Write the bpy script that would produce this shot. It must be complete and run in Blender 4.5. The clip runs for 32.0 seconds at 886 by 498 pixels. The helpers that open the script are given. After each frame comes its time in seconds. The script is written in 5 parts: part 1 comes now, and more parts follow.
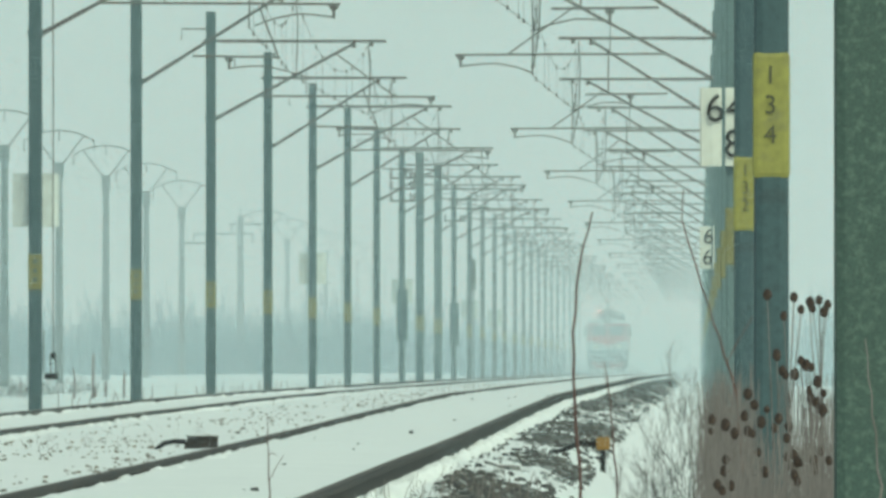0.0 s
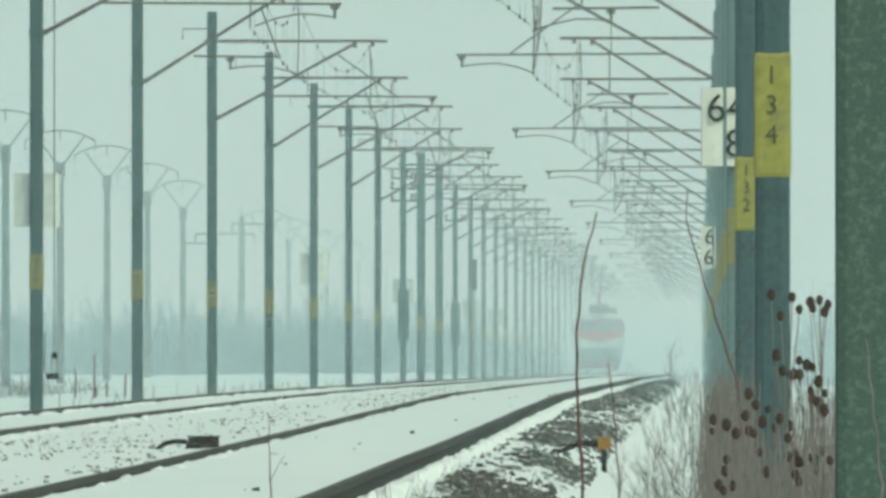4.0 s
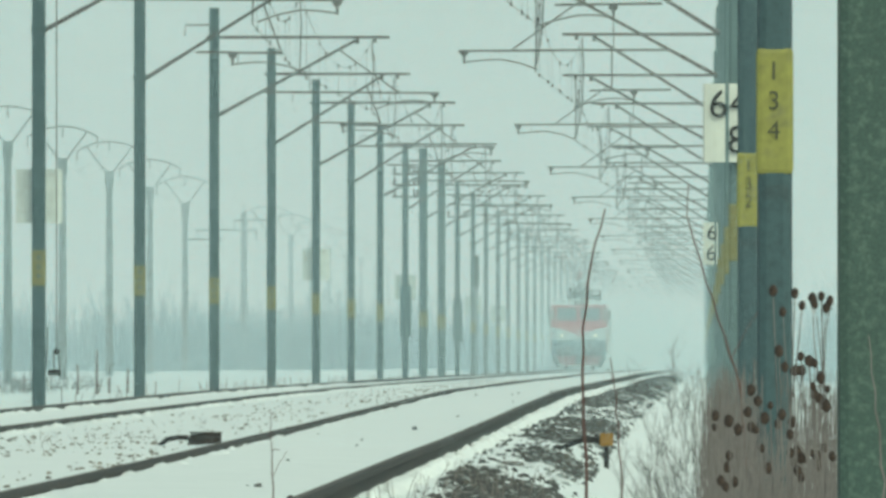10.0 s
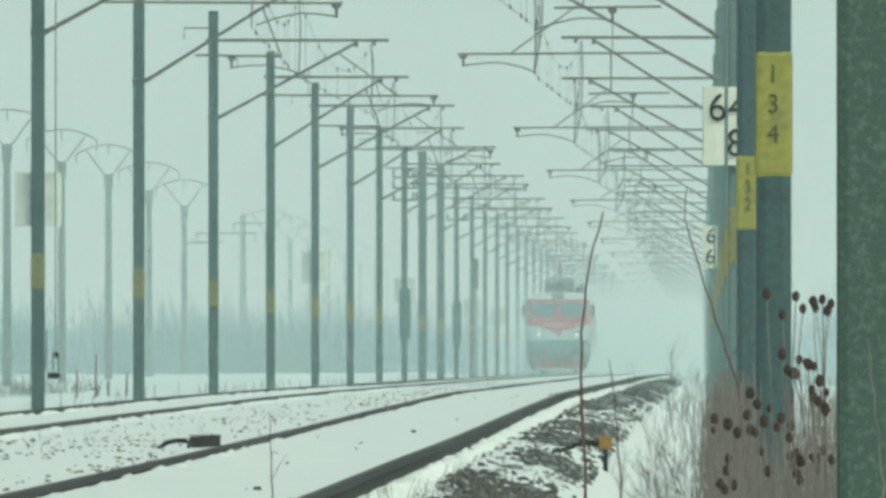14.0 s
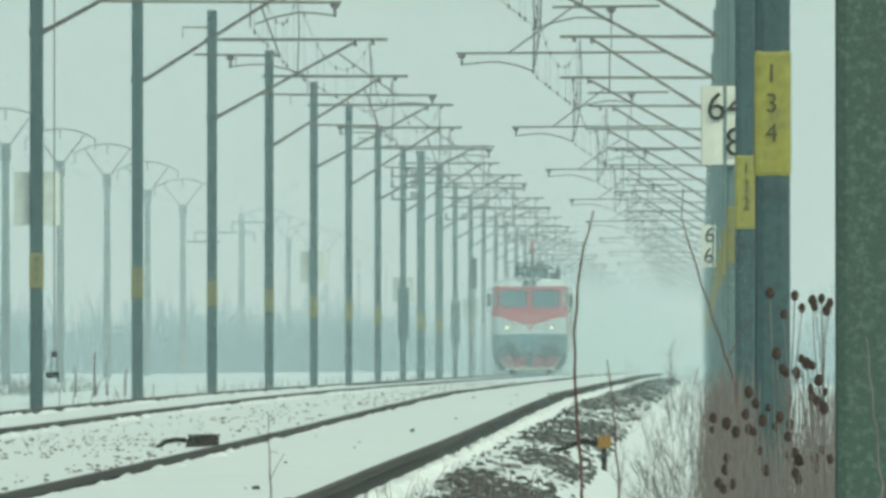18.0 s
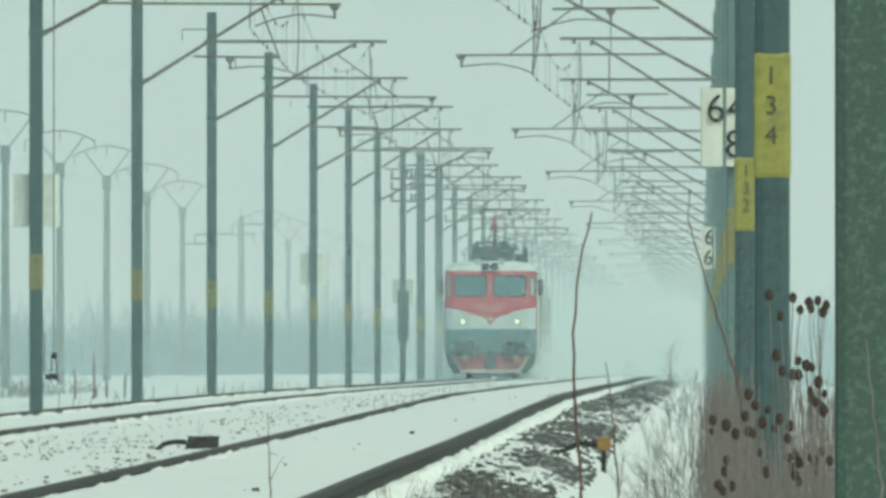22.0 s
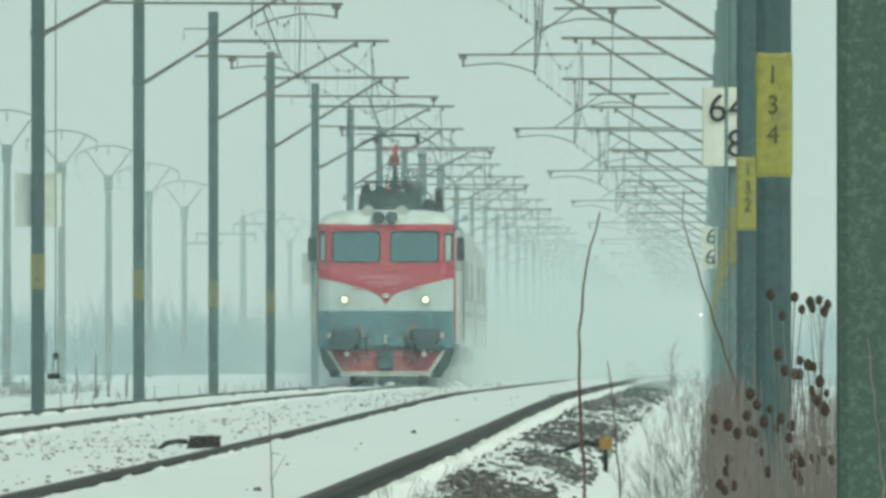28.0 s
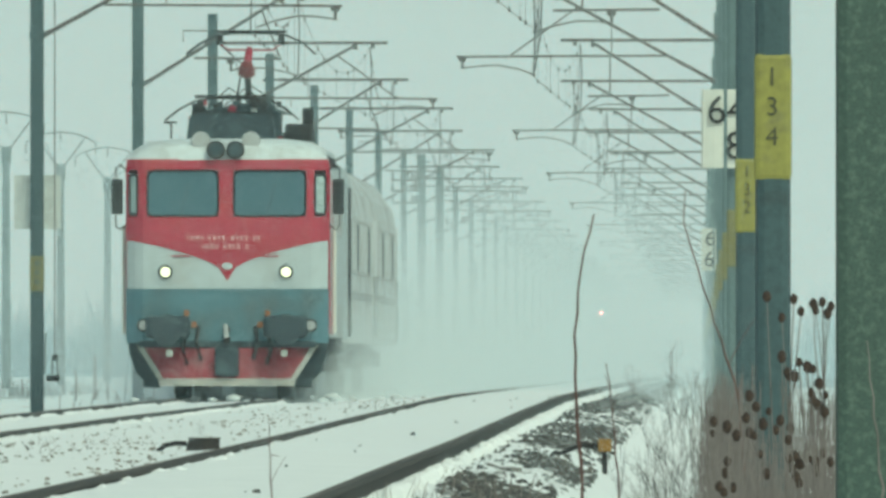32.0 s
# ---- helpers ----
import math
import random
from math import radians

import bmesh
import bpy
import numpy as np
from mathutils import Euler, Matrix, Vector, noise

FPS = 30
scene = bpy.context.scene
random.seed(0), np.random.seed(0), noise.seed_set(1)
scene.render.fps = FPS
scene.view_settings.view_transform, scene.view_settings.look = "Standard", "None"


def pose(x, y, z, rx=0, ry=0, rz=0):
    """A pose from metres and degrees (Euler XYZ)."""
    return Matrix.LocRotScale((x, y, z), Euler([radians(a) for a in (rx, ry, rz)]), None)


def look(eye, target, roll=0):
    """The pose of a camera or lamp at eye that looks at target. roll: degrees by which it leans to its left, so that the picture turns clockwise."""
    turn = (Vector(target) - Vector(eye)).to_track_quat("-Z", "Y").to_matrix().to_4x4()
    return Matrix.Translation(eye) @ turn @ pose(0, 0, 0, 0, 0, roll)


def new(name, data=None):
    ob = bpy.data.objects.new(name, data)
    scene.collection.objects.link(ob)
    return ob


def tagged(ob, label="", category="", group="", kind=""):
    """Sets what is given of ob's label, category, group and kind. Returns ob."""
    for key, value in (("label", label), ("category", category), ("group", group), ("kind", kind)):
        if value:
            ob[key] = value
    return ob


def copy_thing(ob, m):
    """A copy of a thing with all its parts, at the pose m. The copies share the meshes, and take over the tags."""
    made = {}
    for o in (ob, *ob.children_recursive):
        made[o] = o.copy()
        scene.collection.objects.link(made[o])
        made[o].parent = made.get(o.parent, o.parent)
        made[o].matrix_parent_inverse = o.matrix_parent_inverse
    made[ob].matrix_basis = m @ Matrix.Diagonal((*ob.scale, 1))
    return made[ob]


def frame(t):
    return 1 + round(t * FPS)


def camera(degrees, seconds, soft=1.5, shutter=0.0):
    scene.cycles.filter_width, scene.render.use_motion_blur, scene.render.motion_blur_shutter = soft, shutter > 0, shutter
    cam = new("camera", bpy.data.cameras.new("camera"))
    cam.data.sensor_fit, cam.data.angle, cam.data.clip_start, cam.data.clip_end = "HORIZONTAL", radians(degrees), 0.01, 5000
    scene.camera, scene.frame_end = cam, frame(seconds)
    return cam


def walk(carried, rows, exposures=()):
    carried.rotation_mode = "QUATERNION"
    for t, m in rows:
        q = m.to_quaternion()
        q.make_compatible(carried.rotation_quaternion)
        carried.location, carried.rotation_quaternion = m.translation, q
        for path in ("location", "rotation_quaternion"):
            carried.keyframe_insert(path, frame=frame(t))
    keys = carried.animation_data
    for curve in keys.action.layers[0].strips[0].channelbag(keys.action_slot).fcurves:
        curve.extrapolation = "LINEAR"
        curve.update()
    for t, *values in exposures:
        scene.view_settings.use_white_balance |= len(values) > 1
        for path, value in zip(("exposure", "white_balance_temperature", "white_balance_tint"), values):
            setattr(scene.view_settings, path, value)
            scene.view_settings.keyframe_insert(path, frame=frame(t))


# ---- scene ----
# World: y runs along the railway, x to the right of it, z up; z = 0 is the rail head far down the line.
EYE_Z = 0.29
FOCAL = 35400.0                      # focal length in units of 1/1568 of the picture's width
cam = camera(2 * math.degrees(math.atan(784 / FOCAL)), 32.0, soft=3.2)


def aim(dx, dy):
    """The camera on its tripod, trembling by (dx, dy)."""
    return pose(0, 0, EYE_Z, 90 + math.degrees((211 + dy) / FOCAL), 0, math.degrees((464 + dx) / FOCAL))


TREMBLE = [(0, 0, -0.1), (0.5, 1.3, -0.1), (1, 0, -0.1), (1.5, -0.6, -0.3), (2, 1.5, 2.6), (2.5, 1.3, 2.3), (3, 3, -1.4), (3.5, 3, -1),
           (5.5, -3.1, 1.7), (6, 0, 1.3), (6.5, 0, 0.1), (7, 0, 0.1), (7.5, -1.6, -0.3), (8, 0, 0.1), (8.5, 0, 1.3), (9, 1.5, -2.1),
           (9.5, 6.1, -7.5), (10, 6.1, -7.1), (10.5, 6.5, -6), (11, 5.9, -5.8), (11.5, 6.1, -4.1), (12, 4.8, -7.5), (12.5, 6.1, 2.6), (13, 4.6, 1.7),
           (13.5, 4.6, -0.1), (14, 4.6, -1.6), (14.5, 4.6, -0.4), (16.5, -2.7, -1.6), (17, -0.4, 2.6), (17.5, 1.5, -0.1), (18, 2.1, -2.9),
           (18.5, 3, -5.8), (19, 4, -8.5), (19.5, 3.2, -8.3), (20, 8.6, -10.2), (20.5, -7.7, 2), (21, 4.2, -1.8), (21.5, 0, -4.3), (22, 1.5, 0.5),
           (22.5, 4, 3.8), (23, 5.9, 6.9), (23.5, 6.1, 0.5), (24, 7.6, -2.9), (24.5, 7.6, -4.1), (25, 7.4, -4.5), (25.5, 7.2, -3.5),
           (27.5, 6.1, -0.1), (28, 4.6, -0.3), (28.5, 5.2, -3.1), (29, 6.5, -3.3), (29.5, 4.6, -6), (30, 6.3, -2.3), (30.5, 6.1, 0.1),
           (31, 4.6, 1.2), (31.5, 4.4, 7.2), (32, 3, 3.2)]
walk(cam, [(t, aim(dx, dy)) for t, dx, dy in TREMBLE], [(0, -0.15, 6230, -24), (32, -0.15, 6230, -24)])

# ---- light: a thin overcast over snow, the sun only a wide bright patch in the haze ----
world = bpy.data.worlds.new("winter_sky")
scene.world = world
world.use_nodes = True
wn = world.node_tree.nodes
sky = wn.new("ShaderNodeTexSky")
sky.sky_type, sky.sun_disc = "NISHITA", False
sky.sun_elevation, sky.sun_rotation = radians(52), radians(150)
sky.air_density, sky.dust_density, sky.ozone_density = 1.0, 6.0, 1.0
world.node_tree.links.new(sky.outputs[0], wn["Background"].inputs[0])
wn["Background"].inputs[1].default_value = 0.10
sun = new("sun", bpy.data.lights.new("sun", "SUN"))
sun.data.energy, sun.data.angle, sun.data.color = 1.5, radians(25), (1.0, 0.96, 0.9)
sun.matrix_world = look((0, 0, 60), (-30 * math.sin(radians(150)), -30 * math.cos(radians(150)), 60 - 30 * math.tan(radians(52))))


# ---- materials ----
def material(name, color, rough=0.6, metal=0.0, grain=12.0, vary=0.25, bump=0.15, stain=None, stain_scale=1.5, stain_at=(0.5, 0.7),
             fine=None, coords="Object", per_piece=0.0):
    """A procedural surface: base colour, broad variation, an optional second colour in stains, fine grain in colour and bump."""
    m = bpy.data.materials.new(name)
    m.use_nodes = True
    nt = m.node_tree
    b = nt.nodes["Principled BSDF"]
    b.inputs["Roughness"].default_value, b.inputs["Metallic"].default_value = rough, metal
    tc = nt.nodes.new("ShaderNodeTexCoord")
    def noise_node(scale, detail=5.0):
        n = nt.nodes.new("ShaderNodeTexNoise")
        n.inputs["Scale"].default_value, n.inputs["Detail"].default_value = scale, detail
        nt.links.new(tc.outputs[coords], n.inputs["Vector"])
        return n
    def mix(mode, fac, a, c):
        x = nt.nodes.new("ShaderNodeMix")
        x.data_type, x.blend_type = "RGBA", mode
        for sock, v in ((x.inputs[0], fac), (x.inputs[6], a), (x.inputs[7], c)):
            if isinstance(v, (int, float, tuple)):
                sock.default_value = v if not isinstance(v, tuple) else (*v, 1) if len(v) == 3 else v
            else:
                nt.links.new(v, sock)
        return x.outputs[2]
    def ramp(src, lo, hi, p0=0.35, p1=0.65):
        r = nt.nodes.new("ShaderNodeMapRange")
        r.inputs["From Min"].default_value, r.inputs["From Max"].default_value = p0, p1
        r.inputs["To Min"].default_value, r.inputs["To Max"].default_value = lo, hi
        nt.links.new(src, r.inputs["Value"])
        return r.outputs[0]
    broad, small = noise_node(stain_scale), noise_node(grain, 8.0)
    col = tuple(color)
    if stain:
        col = mix("MIX", ramp(broad.outputs["Fac"], 0.0, 1.0, *stain_at), col, tuple(stain))
    v = ramp(small.outputs["Fac"], 1 - vary, 1 + vary * 0.6, 0.25, 0.75)
    comb = nt.nodes.new("ShaderNodeCombineColor")
    for i in range(3):
        nt.links.new(v, comb.inputs[i])
    col = mix("MULTIPLY", 1.0, col, comb.outputs[0])
    if per_piece:
        info = nt.nodes.new("ShaderNodeObjectInfo")
        v2 = ramp(info.outputs["Random"], 1 - per_piece, 1 + per_piece, 0, 1)
        c2 = nt.nodes.new("ShaderNodeCombineColor")
        for i in range(3):
            nt.links.new(v2, c2.inputs[i])
        col = mix("MULTIPLY", 1.0, col, c2.outputs[0])
    nt.links.new(col, b.inputs["Base Color"])
    rr = ramp(small.outputs["Fac"], max(0.03, rough - 0.12), min(1.0, rough + 0.12), 0.3, 0.7)
    nt.links.new(rr, b.inputs["Roughness"])
    if bump:
        bp = nt.nodes.new("ShaderNodeBump")
        bp.inputs["Strength"].default_value, bp.inputs["Distance"].default_value = bump, 0.02
        nt.links.new(small.outputs["Fac"], bp.inputs["Height"])
        nt.links.new(bp.outputs[0], b.inputs["Normal"])
    return m


def glowing(name, color, strength):
    m = bpy.data.materials.new(name)
    m.use_nodes = True
    b = m.node_tree.nodes["Principled BSDF"]
    b.inputs["Base Color"].default_value = (*color, 1)
    b.inputs["Emission Color"].default_value = (*color, 1)
    b.inputs["Emission Strength"].default_value = strength
    return m


def snow_ground():
    """Trodden-down and wind-packed snow with ballast and dead grass showing through in patches beside the sleepers."""
    m = bpy.data.materials.new("snow_cover")
    m.use_nodes = True
    nt = m.node_tree
    L = nt.links.new
    b = nt.nodes["Principled BSDF"]
    b.inputs["Roughness"].default_value = 0.75
    geo = nt.nodes.new("ShaderNodeNewGeometry")
    def noise_node(scale, detail=6.0, stretch=None):
        n = nt.nodes.new("ShaderNodeTexNoise")
        n.inputs["Scale"].default_value, n.inputs["Detail"].default_value = scale, detail
        src = geo.outputs["Position"]
        if stretch:
            mp = nt.nodes.new("ShaderNodeMapping")
            mp.inputs["Scale"].default_value = stretch
            L(src, mp.inputs["Vector"])
            src = mp.outputs[0]
        L(src, n.inputs["Vector"])
        return n.outputs["Fac"]
    def rng(src, a, b2, c=0.0, d=1.0):
        r = nt.nodes.new("ShaderNodeMapRange")
        for k, v in (("From Min", a), ("From Max", b2), ("To Min", c), ("To Max", d)):
            r.inputs[k].default_value = v
        L(src, r.inputs["Value"])
        return r.outputs[0]
    def op(kind, a, c):
        x = nt.nodes.new("ShaderNodeMath")
        x.operation = kind
        for i, v in enumerate((a, c)):
            if isinstance(v, (int, float)):
                x.inputs[i].default_value = v
            else:
                L(v, x.inputs[i])
        return x.outputs[0]
    def mixc(f, a, c):
        x = nt.nodes.new("ShaderNodeMix")
        x.data_type = "RGBA"
        L(f, x.inputs[0])
        for s, v in ((x.inputs[6], a), (x.inputs[7], c)):
            if isinstance(v, tuple):
                s.default_value = (*v, 1)
            else:
                L(v, s)
        return x.outputs[2]
    sep = nt.nodes.new("ShaderNodeSeparateXYZ")
    L(geo.outputs["Position"], sep.inputs[0])
    X = sep.outputs["X"]
    fine = noise_node(7.0, 6.0, (1, 0.02, 1))
    broad = noise_node(1.2, 4.0, (1, 0.02, 1))
    # bare strip on the ballast shoulder at the sleeper ends, between x = -1.75 and -0.95
    shoulder = op("MULTIPLY", rng(X, -1.72, -1.5), rng(X, -0.9, -1.2))
    bare1 = rng(op("ADD", op("ADD", op("MULTIPLY", fine, 0.8), op("MULTIPLY", broad, 0.9)), rng(sep.outputs["Y"], 170, 290, -0.06, 0.14)), 0.80, 0.98, 0.0, 0.65)
    bare1 = op("MULTIPLY", shoulder, bare1)
    # scattered stones between the two tracks
    between = op("MULTIPLY", rng(X, -6.2, -5.6), rng(X, -3.5, -3.9))
    bare2 = op("MULTIPLY", between, rng(op("ADD", op("MULTIPLY", fine, 0.85), op("MULTIPLY", broad, 0.5)), 0.90, 1.0, 0.0, 0.35))
    # stubble in the field
    field = rng(X, -11.0, -13.0)
    bare3 = op("MULTIPLY", field, rng(noise_node(0.6, 8.0), 0.58, 0.72, 0.0, 0.45))
    bare = op("MAXIMUM", op("MAXIMUM", bare1, bare2), bare3)
    stone = mixc(noise_node(30.0), (0.042, 0.044, 0.046), (0.17, 0.155, 0.14))
    white = mixc(noise_node(2.0, 6.0), (0.73, 0.745, 0.755), (0.85, 0.855, 0.86))
    L(mixc(bare, white, stone), b.inputs["Base Color"])
    bp = nt.nodes.new("ShaderNodeBump")
    bp.inputs["Strength"].default_value, bp.inputs["Distance"].default_value = 0.75, 0.04
    L(op("ADD", noise_node(6.0, 8.0), op("MULTIPLY", bare, -0.6)), bp.inputs["Height"])
    L(bp.outputs[0], b.inputs["Normal"])
    return m


def scatter_matter(name, color):
    """Haze streaks or powder snow: scatters daylight backwards and forwards alike."""
    m = bpy.data.materials.new(name)
    m.use_nodes = True
    nt = m.node_tree
    nt.nodes.remove(nt.nodes["Principled BSDF"])
    back, fwd, both = nt.nodes.new("ShaderNodeBsdfDiffuse"), nt.nodes.new("ShaderNodeBsdfTranslucent"), nt.nodes.new("ShaderNodeMixShader")
    for k, n in enumerate((back, fwd)):
        n.inputs["Color"].default_value = (*color, 1)
        nt.links.new(n.outputs[0], both.inputs[1 + k])
    nt.links.new(both.outputs[0], nt.nodes["Material Output"].inputs[0])
    return m


SNOW = snow_ground()
# haze tint is put into the streak colours: bluest near, pinkish far
HAZE_NEAR = scatter_matter("near_blue_haze", (0.77, 0.94, 1.0))
HAZE = scatter_matter("haze_streaks", (0.89, 0.95, 1.0))
HAZE_FAR = scatter_matter("far_pink_haze", (1.0, 0.88, 0.88))
DUST = scatter_matter("powder_snow_dust", (0.86, 0.925, 0.95))
RAIL = material("rusty_rail_steel", (0.070, 0.071, 0.068), 0.7, 0.3, 20, 0.3, 0.3, (0.11, 0.085, 0.07), 3)
RAIL_HEAD = material("worn_rail_head", (0.15, 0.135, 0.12), 0.7, 0.3, 15, 0.3, 0.2)
MAST = material("grey_green_mast_paint", (0.068, 0.108, 0.120), 0.55, 0.2, 25, 0.25, 0.25, (0.05, 0.045, 0.04), 2.2, (0.6, 0.75))
# paler copy of MAST: glare over the far right masts put into colour
MAST_PALE = material("glare_pale_mast_paint", (0.135, 0.19, 0.198), 0.6, 0.15, 25, 0.25, 0.25, (0.10, 0.12, 0.12), 2.2, (0.6, 0.75))
TUBE = material("galvanised_tube", (0.145, 0.138, 0.138), 0.5, 0.5, 30, 0.25, 0.1, (0.12, 0.07, 0.05), 5)
INSUL = material("brown_porcelain", (0.115, 0.088, 0.085), 0.25, 0.0, 30, 0.2, 0.0)
WIRE = material("weathered_copper_wire", (0.06, 0.055, 0.05), 0.5, 0.6, 40, 0.2, 0.0)
YELLOW = material("yellow_number_band", (0.29, 0.275, 0.075), 0.65, 0.0, 18, 0.25, 0.1, (0.22, 0.21, 0.09), 6)
YELLOW_FADED = material("faded_number_band", (0.21, 0.20, 0.09), 0.7, 0.0, 18, 0.25, 0.1, (0.15, 0.16, 0.10), 6)
BLACK = material("black_lettering", (0.02, 0.02, 0.02), 0.6, 0.0, 40, 0.2, 0.0)
FADED_BLACK = material("faded_dark_lettering", (0.085, 0.085, 0.05), 0.7, 0.0, 40, 0.3, 0.0)
PLATE = material("white_enamel_plate", (0.66, 0.66, 0.60), 0.4, 0.0, 10, 0.1, 0.05, (0.6, 0.55, 0.42), 3, (0.62, 0.8))
CONCRETE = material("weathered_concrete", (0.30, 0.30, 0.28), 0.85, 0.0, 14, 0.25, 0.3, (0.2, 0.19, 0.18), 1.2)
MAST_NEAR = material("speckled_mast_paint", (0.066, 0.104, 0.088), 0.6, 0.1, 140, 0.35, 0.08, (0.102, 0.148, 0.126), 55, (0.5, 0.64))
RED = material("faded_red_paint", (0.37, 0.026, 0.058), 0.45, 0.0, 8, 0.15, 0.04, (0.36, 0.04, 0.05), 1.2, (0.5, 0.75))
WHITE = material("dirty_white_paint", (0.47, 0.525, 0.54), 0.5, 0.0, 6, 0.12, 0.04, (0.40, 0.40, 0.38), 1.0, (0.5, 0.75))
BLUE_GREY = material("blue_grey_paint", (0.10, 0.195, 0.235), 0.5, 0.0, 7, 0.2, 0.05, (0.085, 0.12, 0.13), 1.8, (0.48, 0.7))
SOOT = material("black_grimy_steel", (0.028, 0.028, 0.03), 0.7, 0.3, 18, 0.3, 0.2, (0.06, 0.05, 0.045), 3)
GRIME = material("blue_black_grime", (0.036, 0.054, 0.066), 0.75, 0.1, 9, 0.4, 0.2, (0.085, 0.12, 0.135), 4)
PLOUGH_RED = material("snow_dusted_red_paint", (0.26, 0.026, 0.045), 0.6, 0.0, 9, 0.35, 0.1, (0.30, 0.15, 0.17), 2.2, (0.52, 0.75))
DARK_RED = material("dark_red_ceramic", (0.17, 0.028, 0.03), 0.4, 0.0, 20, 0.3, 0.1)
PALE_MARK = material("worn_pale_lettering", (0.55, 0.30, 0.30), 0.6, 0.0, 30, 0.35, 0.0)
CREAM = material("dirty_cream_paint", (0.42, 0.41, 0.37), 0.6, 0.0, 9, 0.3, 0.1, (0.36, 0.36, 0.35), 3)
# daylight showing in the narrow cab panes is put into this pale colour
PALE_PANE = material("daylit_quarter_light", (0.36, 0.44, 0.44), 0.25, 0.0, 8, 0.15, 0.0)
RUBBER = material("black_rubber", (0.02, 0.02, 0.022), 0.6, 0.0, 30, 0.2, 0.0)
ROOF_SNOW = material("crusted_roof_snow", (0.60, 0.645, 0.66), 0.8, 0.0, 7, 0.15, 0.6, (0.45, 0.47, 0.47), 3.0, (0.5, 0.7))
CAB_DARK = material("dark_lamp_glass", (0.06, 0.085, 0.095), 0.2, 0.0, 20, 0.2, 0.0)
CAB_WALL = material("cab_interior_grey_green", (0.34, 0.40, 0.40), 0.7, 0.0, 8, 0.15, 0.0)
COACH = material("coach_white_grey_paint", (0.60, 0.62, 0.62), 0.5, 0.0, 5, 0.15, 0.04, (0.33, 0.34, 0.33), 0.8)
ORANGE = material("orange_marker", (0.33, 0.13, 0.05), 0.4, 0.0, 20, 0.1, 0.0)
DISC = material("pale_horn_disc", (0.42, 0.43, 0.43), 0.6, 0.0, 20, 0.15, 0.0)
STEM = material("dry_pale_stem", (0.205, 0.18, 0.172), 0.85, 0.0, 40, 0.3, 0.0, (0.13, 0.11, 0.102), 6)
BURR = material("dark_brown_seed_head", (0.058, 0.040, 0.033), 0.9, 0.0, 90, 0.4, 0.6, (0.08, 0.052, 0.04), 40)
TWIG = material("reddish_winter_bark", (0.12, 0.06, 0.05), 0.75, 0.0, 30, 0.3, 0.2, (0.08, 0.045, 0.04), 9)
# blue haze over the far brush and woods is put into this colour
SHRUB = material("haze_blue_brush", (0.10, 0.185, 0.23), 0.9, 0.0, 3, 0.3, 0.0)
STONE = material("ballast_stone", (0.085, 0.086, 0.086), 0.9, 0.0, 25, 0.4, 0.3, (0.14, 0.125, 0.11), 4)
DUSTED_STONE = material("snow_dusted_stone", (0.30, 0.31, 0.31), 0.9, 0.0, 25, 0.4, 0.3, (0.55, 0.56, 0.56), 6)
GREY_PLATE = material("weathered_grey_plate", (0.64, 0.67, 0.65), 0.5, 0.0, 10, 0.15, 0.05, (0.52, 0.55, 0.54), 3)
CLEAN_SNOW = material("loose_fresh_snow", (0.80, 0.81, 0.82), 0.85, 0.0, 9, 0.08, 0.5)
BRUSH = material("dry_grey_brown_twigs", (0.075, 0.072, 0.071), 0.9, 0.0, 20, 0.3, 0.0, (0.09, 0.075, 0.07), 5)
PEBBLE = material("pale_ballast_stone", (0.27, 0.25, 0.23), 0.9, 0.0, 25, 0.4, 0.3, (0.24, 0.19, 0.14), 4)
# darker concrete for the power poles, their shaded look put into the colour
POLE = material("shaded_pole_concrete", (0.10, 0.125, 0.13), 0.85, 0.0, 14, 0.25, 0.3, (0.07, 0.08, 0.085), 1.2)
LAMP = glowing("lit_headlamp", (1.0, 0.96, 0.72), 0.75)
RED_LAMP = glowing("lit_red_signal", (1.0, 0.10, 0.09), 600.0)
RED_LAMP_BRIGHT = glowing("lit_bright_red_signal", (1.0, 0.10, 0.09), 420.0)


def glass_matter():
    m = bpy.data.materials.new("cab_window_glass")
    m.use_nodes = True
    b = m.node_tree.nodes["Principled BSDF"]
    b.inputs["Base Color"].default_value = (0.13, 0.24, 0.29, 1)
    b.inputs["Roughness"].default_value, b.inputs["IOR"].default_value = 0.04, 1.5
    b.inputs["Transmission Weight"].default_value = 0.5
    return m


GLASS = glass_matter()


# ---- building helpers ----
def part(name, bm, mat, parent=None, label="", smooth=False):
    """Links a bmesh as one mesh object, under a thing or part."""
    me = bpy.data.meshes.new(name)
    bm.normal_update()
    bm.to_mesh(me)
    bm.free()
    if smooth:
        for p in me.polygons:
            p.use_smooth = True
    for mm in (mat if isinstance(mat, (list, tuple)) else [mat]):
        me.materials.append(mm)
    ob = new(name, me)
    if parent:
        ob.parent = parent
    if label:
        ob["label"] = label
    return ob


def thing(name, label, category, at=None, group="", kind=""):
    ob = new(name)
    ob.empty_display_size = 0.3
    if at is not None:
        ob.matrix_world = at
    return tagged(ob, label, category, group, kind)


